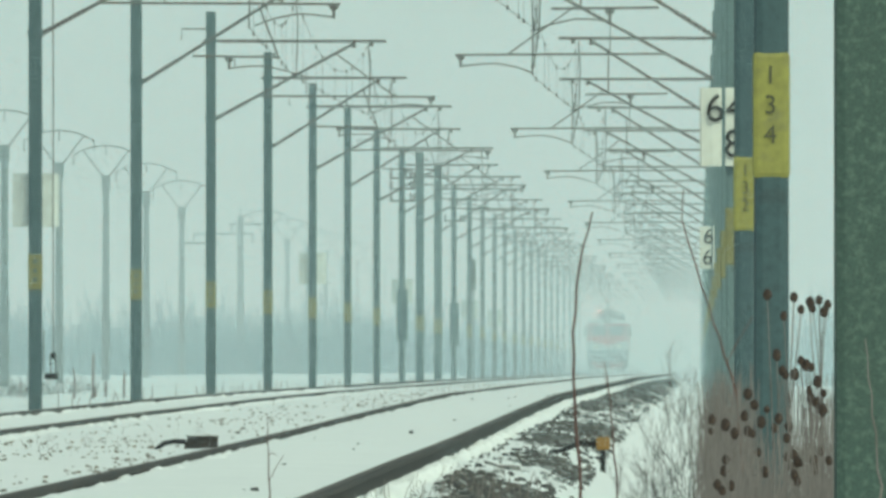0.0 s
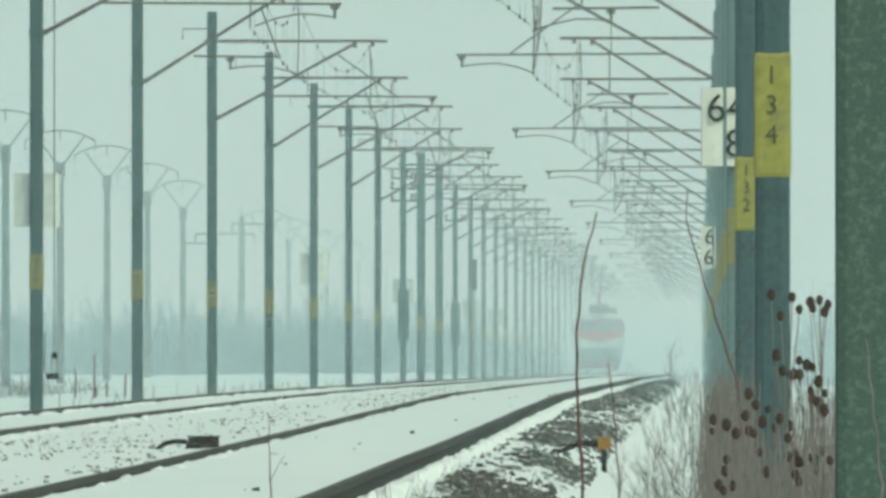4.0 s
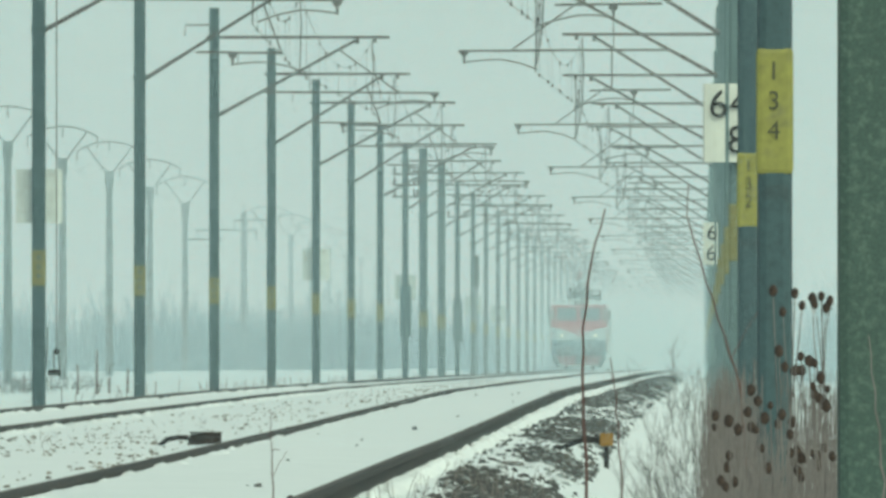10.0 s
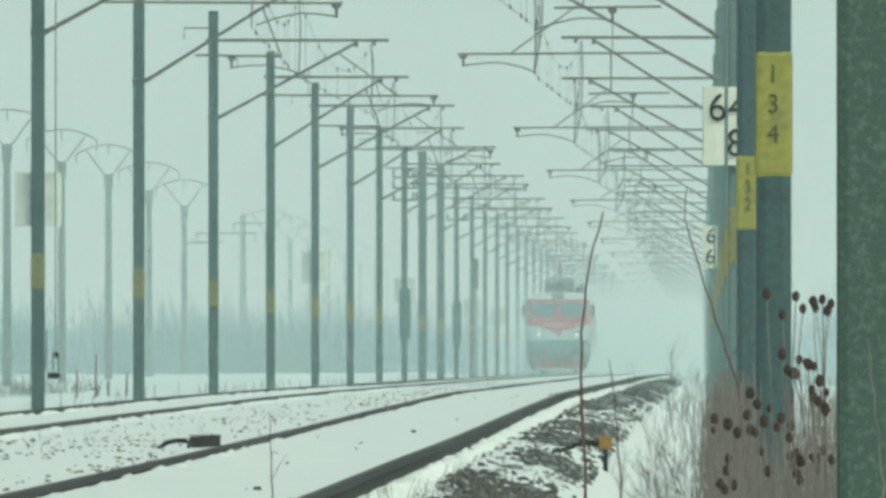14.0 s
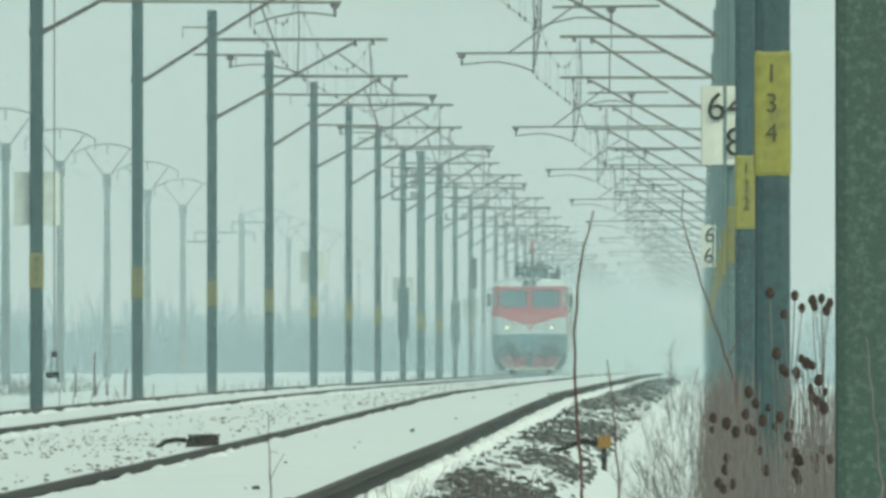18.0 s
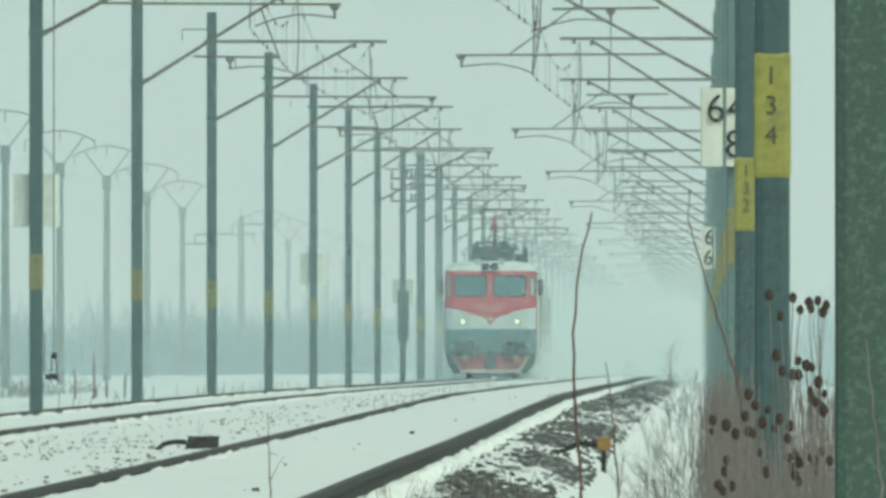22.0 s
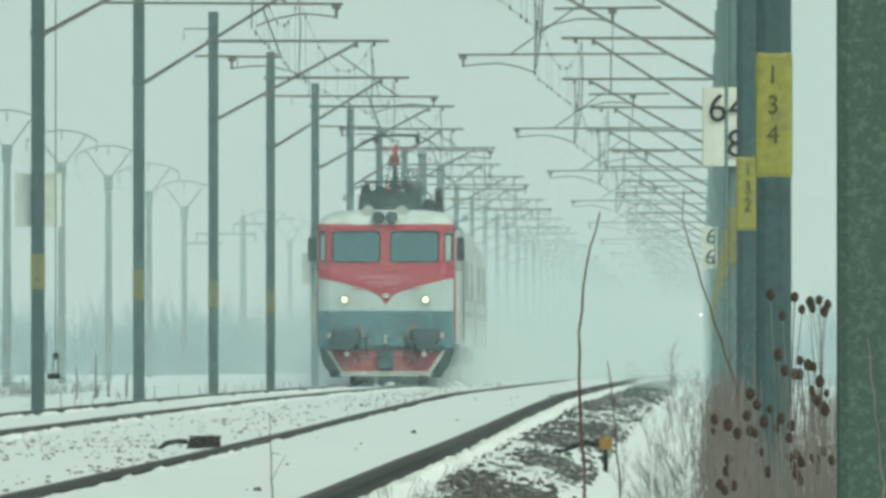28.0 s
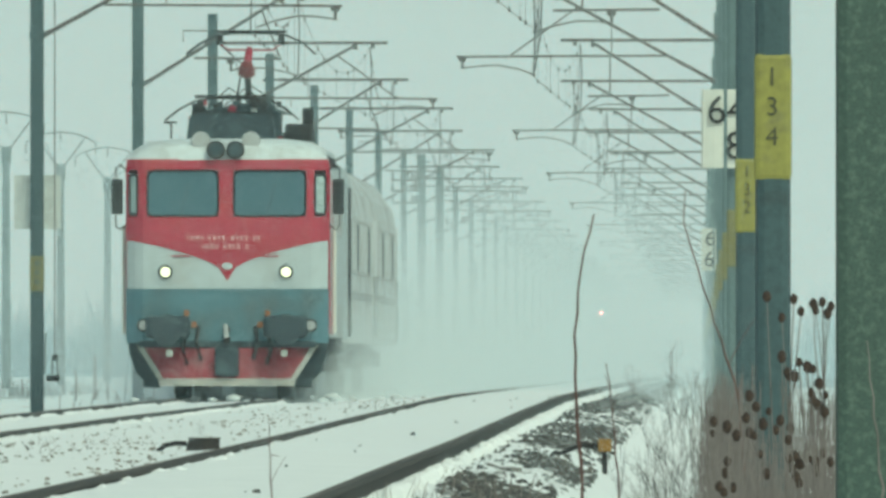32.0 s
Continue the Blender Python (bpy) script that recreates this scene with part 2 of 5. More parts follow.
def box(bm, x0, x1, y0, y1, z0, z1, bevel=0.0, mat=0):
    v = [bm.verts.new((x, y, z)) for z in (z0, z1) for y in (y0, y1) for x in (x0, x1)]
    fs = [bm.faces.new([v[i] for i in q]) for q in ((0, 2, 3, 1), (4, 5, 7, 6), (0, 1, 5, 4), (2, 6, 7, 3), (0, 4, 6, 2), (1, 3, 7, 5))]
    for f in fs:
        f.material_index = mat
    if bevel:
        es = list({e for f in fs for e in f.edges})
        bmesh.ops.bevel(bm, geom=es, offset=bevel, segments=2, affect="EDGES", profile=0.6, material=mat)
    return bm


def tube(bm, pts, r, seg=6, mat=0, cap=True, r1=None):
    """A round bar along points; r1: its radius at the far end."""
    pts = [Vector(p) for p in pts]
    rings = []
    for i, p in enumerate(pts):
        d = (pts[min(i + 1, len(pts) - 1)] - pts[max(i - 1, 0)]).normalized()
        u = d.cross(Vector((0, 0, 1)))
        if u.length < 0.05:
            u = d.cross(Vector((0, 1, 0)))
        u.normalize()
        w = d.cross(u)
        rr = r if r1 is None else r + (r1 - r) * i / (len(pts) - 1)
        rings.append([bm.verts.new(p + u * (rr * math.cos(a)) + w * (rr * math.sin(a))) for a in (2 * math.pi * k / seg for k in range(seg))])
    for a, c in zip(rings, rings[1:]):
        for k in range(seg):
            f = bm.faces.new((a[k], a[(k + 1) % seg], c[(k + 1) % seg], c[k]))
            f.material_index = mat
    if cap:
        for ring in (rings[0][::-1], rings[-1]):
            f = bm.faces.new(ring)
            f.material_index = mat
    return bm


def loft(bm, sections, mat=0, closed=True, cap=True):
    """Joins outlines (lists of points) into one skin."""
    rings = [[bm.verts.new(p) for p in s] for s in sections]
    n = len(rings[0])
    for a, c in zip(rings, rings[1:]):
        for k in range(n if closed else n - 1):
            f = bm.faces.new((a[k], a[(k + 1) % n], c[(k + 1) % n], c[k]))
            f.material_index = mat
    if cap and closed:
        for ring in (rings[0][::-1], rings[-1]):
            f = bm.faces.new(ring)
            f.material_index = mat
    bmesh.ops.recalc_face_normals(bm, faces=bm.faces)
    return bm


def letters(name, text, size, mat, parent, m, label="", depth=0.004, align="CENTER", bold=0.018):
    """Raised lettering in the built-in font, as a mesh; it faces -y before m."""
    cu = bpy.data.curves.new(name, "FONT")
    cu.body, cu.size, cu.extrude, cu.align_x, cu.align_y = text, size, depth, align, "CENTER"
    cu.offset = size * bold
    tmp = bpy.data.objects.new(name, cu)
    me = bpy.data.meshes.new_from_object(tmp)
    bpy.data.objects.remove(tmp)
    me.materials.clear()
    me.materials.append(mat)
    ob = new(name, me)
    ob.parent = parent
    ob.matrix_basis = m @ pose(0, 0, 0, 90, 0, 0)
    if label:
        ob["label"] = label
    return ob


# ---- plan ----
TRACKS = (-2.72, -7.10)              # centre lines
MAST_LEFT, MAST_RIGHT = -10.1, 0.37
NEAR_Y = (-50, 40, 98, 122, 147, 173, 196, 235, 272, 300, 365, 431, 583, 717, 1000, 5000)
NEAR_Z = (-0.46, -0.41, -0.345, -0.305, -0.265, -0.225, -0.175, -0.105, -0.045, -0.043, -0.02, -0.01, 0.04, 0.025, 0.0, 0.0)
FAR_Y = (-50, 40, 98, 180, 220, 270, 326, 403, 590, 717, 1000, 5000)
FAR_Z = (-0.46, -0.41, -0.36, -0.268, -0.215, -0.155, -0.11, -0.085, -0.045, -0.03, -0.02, 0.0)
MAST_Z = (-0.46, -0.41, -0.36, -0.268, -0.215, -0.155, -0.11, -0.08, 0.005, 0.015, 0.0, 0.0)


def rail_z(y, x=-7.1):
    """Height of the rail heads along the line, the corners of the grade rounded off; the two tracks differ a little."""
    near = sum(float(np.interp(y + k * 7.0, NEAR_Y, NEAR_Z)) for k in (-2, -1, 0, 1, 2)) / 5
    far = sum(float(np.interp(y + k * 10.0, FAR_Y, FAR_Z)) for k in (-2, -1, 0, 1, 2)) / 5
    s = min(1.0, max(0.0, (x + 5.9) / 2.0))
    return far + (near - far) * s


def mast_z(y, side=1):
    """Height on which the masts are set out along the line; those of the near track (side -1) stand a little lower down the line."""
    low = 0.0 if side > 0 else float(np.interp(y, (355, 461, 563, 2000), (0.0, 0.085, 0.105, 0.12)))
    return -low + sum(float(np.interp(y + k * 10.0, FAR_Y, MAST_Z)) for k in (-2, -1, 0, 1, 2)) / 5


SIDE_X = (-1500, -40, -13, -11, -9.6, -8.9, -8.05, -7.9, -7.8, -7.1, -6.4, -6.3, -6.1, -4.8, -3.7, -3.55, -3.4, -2.72, -2.04, -1.9, -1.5, -1.2, -0.7, -0.2, 0.4, 3, 20, 1500)
SIDE_Z = (-1.2, -1.0, -0.85, -0.72, -0.40, -0.2, -0.1, -0.1, -0.06, -0.045, -0.045, -0.055, -0.07, -0.07, -0.08, -0.09, -0.04, -0.04, -0.06, -0.16, -0.19, -0.24, -0.46, -0.74, -0.85, -0.95, -1.05, -1.2)


def ground_z(x, y):
    z = float(np.interp(x, SIDE_X, SIDE_Z)) + rail_z(y, x)
    rough = 0.017 if -8.5 < x < -1.9 else 0.03 if -12 < x < 4 else 0.12
    if x < -12:
        z += 0.85 * min(1.0, max(0.0, (y - 480) / 700)) * min(1.0, (-12 - x) / 5)
    return z + rough * (noise.noise((x * 1.6, y * 0.35, 0)) + 0.5 * noise.noise((x * 5, y * 1.1, 7)))


def make_ground():
    xs = sorted(set([round(float(v), 3) for v in SIDE_X] + [round(-9 + 0.12 * i, 3) for i in range(90)] + [-900, -400, -200, -120, -80, -60, -50, -33, -27, -22, -18, -15, 2, 5, 8, 12, 40, 90, 200, 500, 900]))
    ys, y = [-300, -150, -60, -20, 0, 20], 30.0
    while y < 4800:
        ys.append(y)
        y += max(0.8, y * 0.006)
    verts = [(x, yy, ground_z(x, yy)) for yy in ys for x in xs]
    n = len(xs)
    faces = [(j * n + i, j * n + i + 1, (j + 1) * n + i + 1, (j + 1) * n + i) for j in range(len(ys) - 1) for i in range(n - 1)]
    me = bpy.data.meshes.new("ground")
    me.from_pydata(verts, [], faces)
    me.materials.append(SNOW)
    for p in me.polygons:
        p.use_smooth = True
    tagged(new("ground", me), "snow-covered railway bed and flat winter fields", "ground", kind="structure")


make_ground()


def make_rail(x):
    """One running rail, foot and web below and the head on top, drawn along the grade."""
    low = [(-0.07, -0.172), (0.07, -0.172), (0.07, -0.160), (0.012, -0.142), (0.009, -0.045), (-0.009, -0.045), (-0.012, -0.142), (-0.07, -0.160)]
    head = [(0.009, -0.047), (0.034, -0.034), (0.036, -0.006), (0.028, 0.0), (-0.028, 0.0), (-0.036, -0.006), (-0.034, -0.034), (-0.009, -0.047)]
    ys, y = [-40, 0], 20.0
    while y < 2600:
        ys.append(y)
        y += max(3.0, y * 0.02)
    rail = thing("rail", "rust-grey steel running rail half sunk in snow", "rail", pose(x, 0, 0), "running rails")
    for name, outline, mats in (("web", low, [RAIL]), ("head", head, [RAIL, RAIL_HEAD])):
        bm = bmesh.new()
        loft(bm, [[(u + 0.006 * noise.noise((x, yy * 0.02, 3)), yy, rail_z(yy, x) + w + 0.006 * noise.noise((x, yy * 0.03, 9))) for u, w in outline] for yy in ys])
        if name == "head":
            for f in bm.faces:
                f.material_index = 1 if f.normal.z > 0.9 and f.calc_center_median().z > rail_z(f.calc_center_median().y, x) - 0.02 else 0
        part(name, bm, mats, rail, "worn pale rail head" if name == "head" else "")
    return rail


for cx in TRACKS:
    for side in (-0.753, 0.753):
        make_rail(cx + side)


# ---- haze: added curtains of opaque streaks stand in for it, denser down the line ----
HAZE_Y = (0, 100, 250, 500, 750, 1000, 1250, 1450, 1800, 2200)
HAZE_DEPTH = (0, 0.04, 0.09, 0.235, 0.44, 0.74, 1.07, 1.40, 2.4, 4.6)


def haze_veil(y, share, turn):
    """A curtain of hair-fine streaks standing in for haze, spaced by camera pixels and slanting by turn, which together
    cover the given share of what is behind.
    """
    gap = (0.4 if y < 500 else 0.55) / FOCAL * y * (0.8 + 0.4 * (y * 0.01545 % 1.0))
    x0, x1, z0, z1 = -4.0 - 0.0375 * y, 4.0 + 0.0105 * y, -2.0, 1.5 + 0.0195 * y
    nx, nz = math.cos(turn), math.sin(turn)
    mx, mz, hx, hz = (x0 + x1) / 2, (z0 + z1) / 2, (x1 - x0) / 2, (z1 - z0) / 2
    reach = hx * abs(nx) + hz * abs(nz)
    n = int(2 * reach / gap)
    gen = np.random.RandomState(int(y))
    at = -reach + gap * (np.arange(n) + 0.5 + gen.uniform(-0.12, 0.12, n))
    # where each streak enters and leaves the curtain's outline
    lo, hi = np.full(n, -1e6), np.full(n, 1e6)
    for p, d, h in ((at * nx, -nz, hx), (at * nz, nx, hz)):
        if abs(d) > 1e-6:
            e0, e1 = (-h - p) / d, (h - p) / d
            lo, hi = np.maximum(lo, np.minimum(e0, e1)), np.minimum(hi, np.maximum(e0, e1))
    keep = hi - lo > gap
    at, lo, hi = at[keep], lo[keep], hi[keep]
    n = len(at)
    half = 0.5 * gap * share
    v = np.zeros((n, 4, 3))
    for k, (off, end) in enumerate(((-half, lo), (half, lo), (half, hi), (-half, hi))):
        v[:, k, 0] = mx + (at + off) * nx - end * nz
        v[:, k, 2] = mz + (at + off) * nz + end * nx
    me = bpy.data.meshes.new("haze_streaks")
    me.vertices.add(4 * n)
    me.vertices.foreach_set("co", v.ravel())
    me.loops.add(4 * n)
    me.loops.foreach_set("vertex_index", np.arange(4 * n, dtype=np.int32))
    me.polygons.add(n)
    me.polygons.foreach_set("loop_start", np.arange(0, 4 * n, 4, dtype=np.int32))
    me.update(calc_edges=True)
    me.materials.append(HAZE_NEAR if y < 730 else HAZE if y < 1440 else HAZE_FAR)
    ob = new("haze_streaks", me)
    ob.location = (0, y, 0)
    return tagged(ob, "curtain of fine pale streaks standing in for haze", "haze", "haze over the line", "stuff")


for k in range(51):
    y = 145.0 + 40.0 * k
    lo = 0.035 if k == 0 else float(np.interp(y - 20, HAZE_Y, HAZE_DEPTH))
    haze_veil(y, 1 - math.exp(lo - float(np.interp(y + 20, HAZE_Y, HAZE_DEPTH))), radians((1.2 + 0.618 * k % 1.0 * 2.4) * (-1) ** k))


# ---- overhead line masts ----
def lathe(bm, p0, p1, steps, seg=8):
    """A turned body from p0 to p1; steps: (share of the way, radius)."""
    p0, p1 = Vector(p0), Vector(p1)
    d = (p1 - p0).normalized()
    u = d.cross(Vector((0, 1, 0))).normalized()
    w = d.cross(u)
    loft(bm, [[p0.lerp(p1, t) + u * (r * math.cos(a)) + w * (r * math.sin(a)) for a in (2 * math.pi * k / seg for k in range(seg))] for t, r in steps])
    return bm


def ribbed(bm, p0, p1, r=0.045, n=9):
    steps = [(0, 0.024)]
    for i in range(n):
        a = (i + 0.2) / n
        steps += [(a, 0.024), (a + 0.3 / n, r), (a + 0.5 / n, r), (a + 0.6 / n, 0.024)]
    return lathe(bm, p0, p1, steps + [(1, 0.024)])


def make_mast(side, pull, width=0.2, band_h=0.55, band_z=1.87, back_arm=False, tall=7.65, mat=None, band=None, bevel=0.028):
    """A mast with its cantilever. side: +1 the arm reaches to +x; pull: the long registration tube with the arm turned back."""
    mast = thing("overhead_line_mast", "grey-green steel mast with yellow band carrying a wire cantilever", "mast", group="overhead line masts")
    s, h, up = side, width / 2, 0.05 if side > 0 else 0.09
    sx, sz = (2.92, 6.95) if pull else (2.55, 6.95)
    mat = mat or MAST
    bm = bmesh.new()
    box(bm, -h, h, -h, h, -1.6, tall, bevel)
    part("post", bm, mat, mast)
    bm = bmesh.new()
    box(bm, -h - 0.006, h + 0.006, -h - 0.006, h + 0.006, band_z - band_h / 2, band_z + band_h / 2, 0.03)
    part("number_band", bm, band or YELLOW_FADED, mast, "yellow painted number band")
    bm = bmesh.new()
    tube(bm, [(s * 1.0, 0, 7.0 + up), (s * (3.58 if pull else 3.2), 0, 7.0 + up)], 0.03, 8)
    tube(bm, [(-s * 0.16, 0, 7.0 + up), (s * 0.2, 0, 7.0 + up)], 0.028, 8)
    part("top_tube", bm, TUBE, mast)
    bm = bmesh.new()
    tube(bm, [(s * 0.75, 0, 5.47 + up + (sz - 5.47) * 0.55 / (sx - 0.2)), (s * sx, 0, sz + up)], 0.029, 8)
    tube(bm, [(s * 0.1, 0, 5.42 + up), (s * 0.2, 0, 5.47 + up)], 0.04, 8)
    part("strut", bm, TUBE, mast)
    for a, b in (((s * 0.2, 0, 7.0 + up), (s * 1.0, 0, 7.0 + up)), ((s * 0.2, 0, 5.47 + up), (s * 0.75, 0, 5.47 + up + (sz - 5.47) * 0.55 / (sx - 0.2)))):
        bm = bmesh.new()
        ribbed(bm, a, b)
        part("insulator", bm, INSUL, mast, "brown ribbed porcelain insulator")
    for z, w in ((7.0 + up, 0.05), (5.42 + up, 0.06)):
        bm = bmesh.new()
        box(bm, -h - 0.012, h + 0.012, -h - 0.012, h + 0.012, z - w, z + w, 0.01)
        part("collar", bm, mat, mast)
    for x, z in ((sx, 6.93 + up), (sx + 0.36, 6.96 + up)):
        bm = bmesh.new()
        box(bm, s * x - 0.04, s * x + 0.04, -0.05, 0.05, z - 0.07, z + 0.06, 0.01)
        part("clamp", bm, TUBE, mast)
    end = (4.6 if pull else 2.55) + (0.1 if s < 0 else 0)
    bm = bmesh.new()
    tube(bm, [(s * 1.0, 0, 5.88 + up), (s * end, 0, 5.86 + up)], 0.022, 6)
    part("registration_tube", bm, TUBE, mast)
    for xa, za, xb, zb, r in (((2.55, 6.74, 3.75, 5.88, 0.015), (1.95, 6.42, 1.95, 5.88, 0.010)) if pull else ((2.2, 6.72, 2.52 if s > 0 else 2.2, 5.88, 0.016), (1.75, 5.86, 1.75, 5.66, 0.008))):
        bm = bmesh.new()
        tube(bm, [(s * xa, 0, za + up), (s * xb, 0, zb + up)], r, 5)
        part("hanger", bm, TUBE, mast)
    bx = (4.5 if pull else 1.65) + (0.1 if s < 0 else 0)
    bm = bmesh.new()
    loft(bm, [[(s * bx + u * w, v * 0.03, z + up) for u, v in ((-1, -1), (1, -1), (1, 1), (-1, 1))] for z, w in ((5.86, 0.075), (5.80, 0.07), (5.76, 0.022), (5.64, 0.022))])
    part("drop_bracket", bm, TUBE, mast)
    bm = bmesh.new()
    if pull:
        pts = [(bx, 5.66), (4.2, 5.70), (3.95, 5.71), (3.6, 5.64), (3.3, 5.53)]
    else:
        pts = [(bx, 5.66), (2.0, 5.70), (2.3, 5.70), (2.65, 5.62), (2.97, 5.52)]
    tube(bm, [(s * x, 0, z + up) for x, z in pts], 0.014, 6)
    part("steady_arm", bm, TUBE, mast)
    if back_arm:
        bm = bmesh.new()
        tube(bm, [(0, 0, 7.3), (-s * 0.6, 0, 7.3), (-s * 0.6, 0, 7.08)], 0.014, 5)
        part("back_bracket", bm, TUBE, mast)
    return mast


LEFT_Y = (301.5, 355, 408.6, 462, 514.5, 565, 615, 666, 708, 756, 804, 857, 907, 959, 1007, 1062, 1112, 1161, 1212, 1263, 1314, 1368, 1430, 1496, 1550, 1604)
RIGHT_Y = (52, 112, 170, 219, 263, 308, 355, 405, 461, 512, 563, 614, 666, 716, 766, 816, 866, 917, 968, 1018, 1069, 1120, 1170, 1221, 1272, 1323, 1373, 1424, 1475, 1525, 1576, 1627)


def right_x(y):
    return 0.433 if y < 60 else MAST_RIGHT - 0.00045 * (y - 112)


models = {}
left_masts, right_masts = [], []
for side, rows, made in ((1, LEFT_Y, left_masts), (-1, RIGHT_Y, right_masts)):
    for i, y in enumerate(rows):
        pull = i % 2 == 0
        wide = 0.29 if side > 0 and 700 < y < 760 else 0.2
        key = (side, pull, wide, y if side < 0 and y < 180 else 0)
        x = MAST_LEFT if side > 0 else right_x(y)
        at = pose(x, y, mast_z(y, side))
        if key in models:
            m = copy_thing(models[key], at)
        elif side > 0:
            m = models[key] = make_mast(1, pull, wide, back_arm=pull, tall=7.92 if wide > 0.25 else 7.65)
            m.matrix_world = at
        else:
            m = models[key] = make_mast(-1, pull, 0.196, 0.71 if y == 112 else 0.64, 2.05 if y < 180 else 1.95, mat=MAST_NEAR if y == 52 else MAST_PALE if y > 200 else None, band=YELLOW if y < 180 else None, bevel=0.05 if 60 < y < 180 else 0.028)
            m.matrix_world = at
        made.append(m)
tagged(right_masts[0], "speckled grey-green steel mast standing close beside dry weeds")
tagged(right_masts[1], "grey-green steel mast with yellow band numbered 134")
tagged(right_masts[2], "grey-green steel mast with yellow band numbered 132")
for m, word, h in ((right_masts[1], "134", 0.71), (right_masts[2], "132", 0.64)):
    for k, ch in enumerate(word):
        letters("numeral", ch, 0.15, FADED_BLACK, m, pose(-0.005, -0.107, 2.05 + h * (0.31 - 0.235 * k)), "faded dark painted numeral", bold=-0.004)
for m in left_masts[:4]:
    for k in range(3):
        bm = bmesh.new()
        box(bm, -0.03, 0.03, -0.110, -0.104, 2.0 - 0.14 * k, 2.06 - 0.14 * k)
        part("faded_mark", bm, MAST, m, "faded dark painted mark")


# kilometre plates: two leaves bent round the post
def make_km_plate(x, y, z, words, wide=0.8, high=0.86):
    at = pose(x, y, z)
    plate = thing("kilometre_plate", "white enamel kilometre plate with black numerals on a mast" if words else "white two-leaf kilometre plate bent round a mast", "distance plate", at, "kilometre plates")
    for s in (-1, 1):
        bm = bmesh.new()
        pts = [(s * 0.02, -0.03), (s * 0.12, -0.03), (s * 0.25, -0.01), (s * wide / 2, 0.02 if not words else 0.09)]
        loft(bm, [[(px, py + d, zz) for d, zz in ((0, 0), (0.006, 0), (0.006, high), (0, high))] for px, py in pts])
        part("leaf", bm, PLATE if words else GREY_PLATE, plate)
        bm = bmesh.new()
        tube(bm, [(s * (wide / 2 - 0.01), 0.02 if not words else 0.08, 0.0), (s * (wide / 2 - 0.01), 0.02 if not words else 0.08, high)], 0.012, 5)
        part("edge_bead", bm, PLATE if words else GREY_PLATE, plate)
    for k, (ch, dx, dz) in enumerate(words):
        letters("numeral", ch, 0.44, BLACK, plate, pose(dx, -0.055 + 0.11 * max(0, abs(dx) - 0.1), dz), "black numeral", bold=-0.002)
    return plate


make_km_plate(right_x(219) - 0.12, 219 - 0.16, 2.50, (("6", -0.095, 0.62), ("4", 0.125, 0.62), ("8", 0.11, 0.23)), 0.52)
make_km_plate(right_x(405) - 0.10, 405 - 0.16, 2.30, (("6", -0.07, 0.64), ("6", -0.09, 0.22)), 0.44)
for i, z in ((0, 2.42), (4, 2.45), (7, 2.45), (11, 2.40), (13, 2.3)):
    make_km_plate(MAST_LEFT + 0.005, LEFT_Y[i] + 0.14, z, (), 0.70, 0.81)

# tension weight beside the first mast on the far side
gear = thing("tension_gear", "grey wire tension gear with dark weight hanging beside a mast", "tension weight", pose(MAST_LEFT + 0.24, 301.5, rail_z(301.5)))
for dx, z0, z1 in ((0.03, 0.63, 7.6), (-0.01, 0.33, 0.63), (0.07, 0.33, 0.63), (-0.12, 0.36, 0.98)):
    bm = bmesh.new()
    tube(bm, [(dx, 0, z0), (dx * 0.9, 0, z1)], 0.009, 5)
    part("cable", bm, WIRE, gear)
bm = bmesh.new()
box(bm, -0.1, 0.1, -0.06, 0.06, 0.25, 0.34, 0.02)
part("weight", bm, SOOT, gear)
bm = bmesh.new()
tube(bm, [(0.03, -0.02, 0.61), (0.03, 0.02, 0.61)], 0.05, 10)
part("pulley", bm, SOOT, gear)

# switch gear and anchor fittings on the masts further down
for i, zs in ((7, (6.6, 6.25, 5.85)), (10, (6.2,))):
    gear = thing("mast_switch_gear", "dark line switch gear with insulators on a mast", "switch gear", pose(MAST_LEFT, LEFT_Y[i] - 0.12, mast_z(LEFT_Y[i])))
    for z in zs:
        bm = bmesh.new()
        tube(bm, [(-0.4, 0, z), (0.45, 0, z)], 0.035, 6)
        part("crossbar", bm, TUBE, gear)
        for dx in (-0.36, 0.3, 0.42):
            bm = bmesh.new()
            ribbed(bm, (dx, 0, z), (dx, 0, z + 0.25), 0.06, 4)
            part("insulator", bm, INSUL, gear)
    bm = bmesh.new()
    box(bm, -0.17, 0.20, -0.1, 0.02, 1.2, 2.9, 0.03)
    part("cabinet", bm, MAST, gear)
rod = thing("signal_board", "narrow dark board on a thin pole beside the line", "board", pose(MAST_LEFT + 0.25, 850, mast_z(850)))
bm = bmesh.new()
box(bm, -0.1, 0.1, -0.02, 0.02, 3.6, 4.9, 0.01)
part("board", bm, SOOT, rod)
bm = bmesh.new()
tube(bm, [(0, 0.05, -1.0), (0, 0.05, 4.2)], 0.03, 6)
part("pole", bm, MAST, rod)


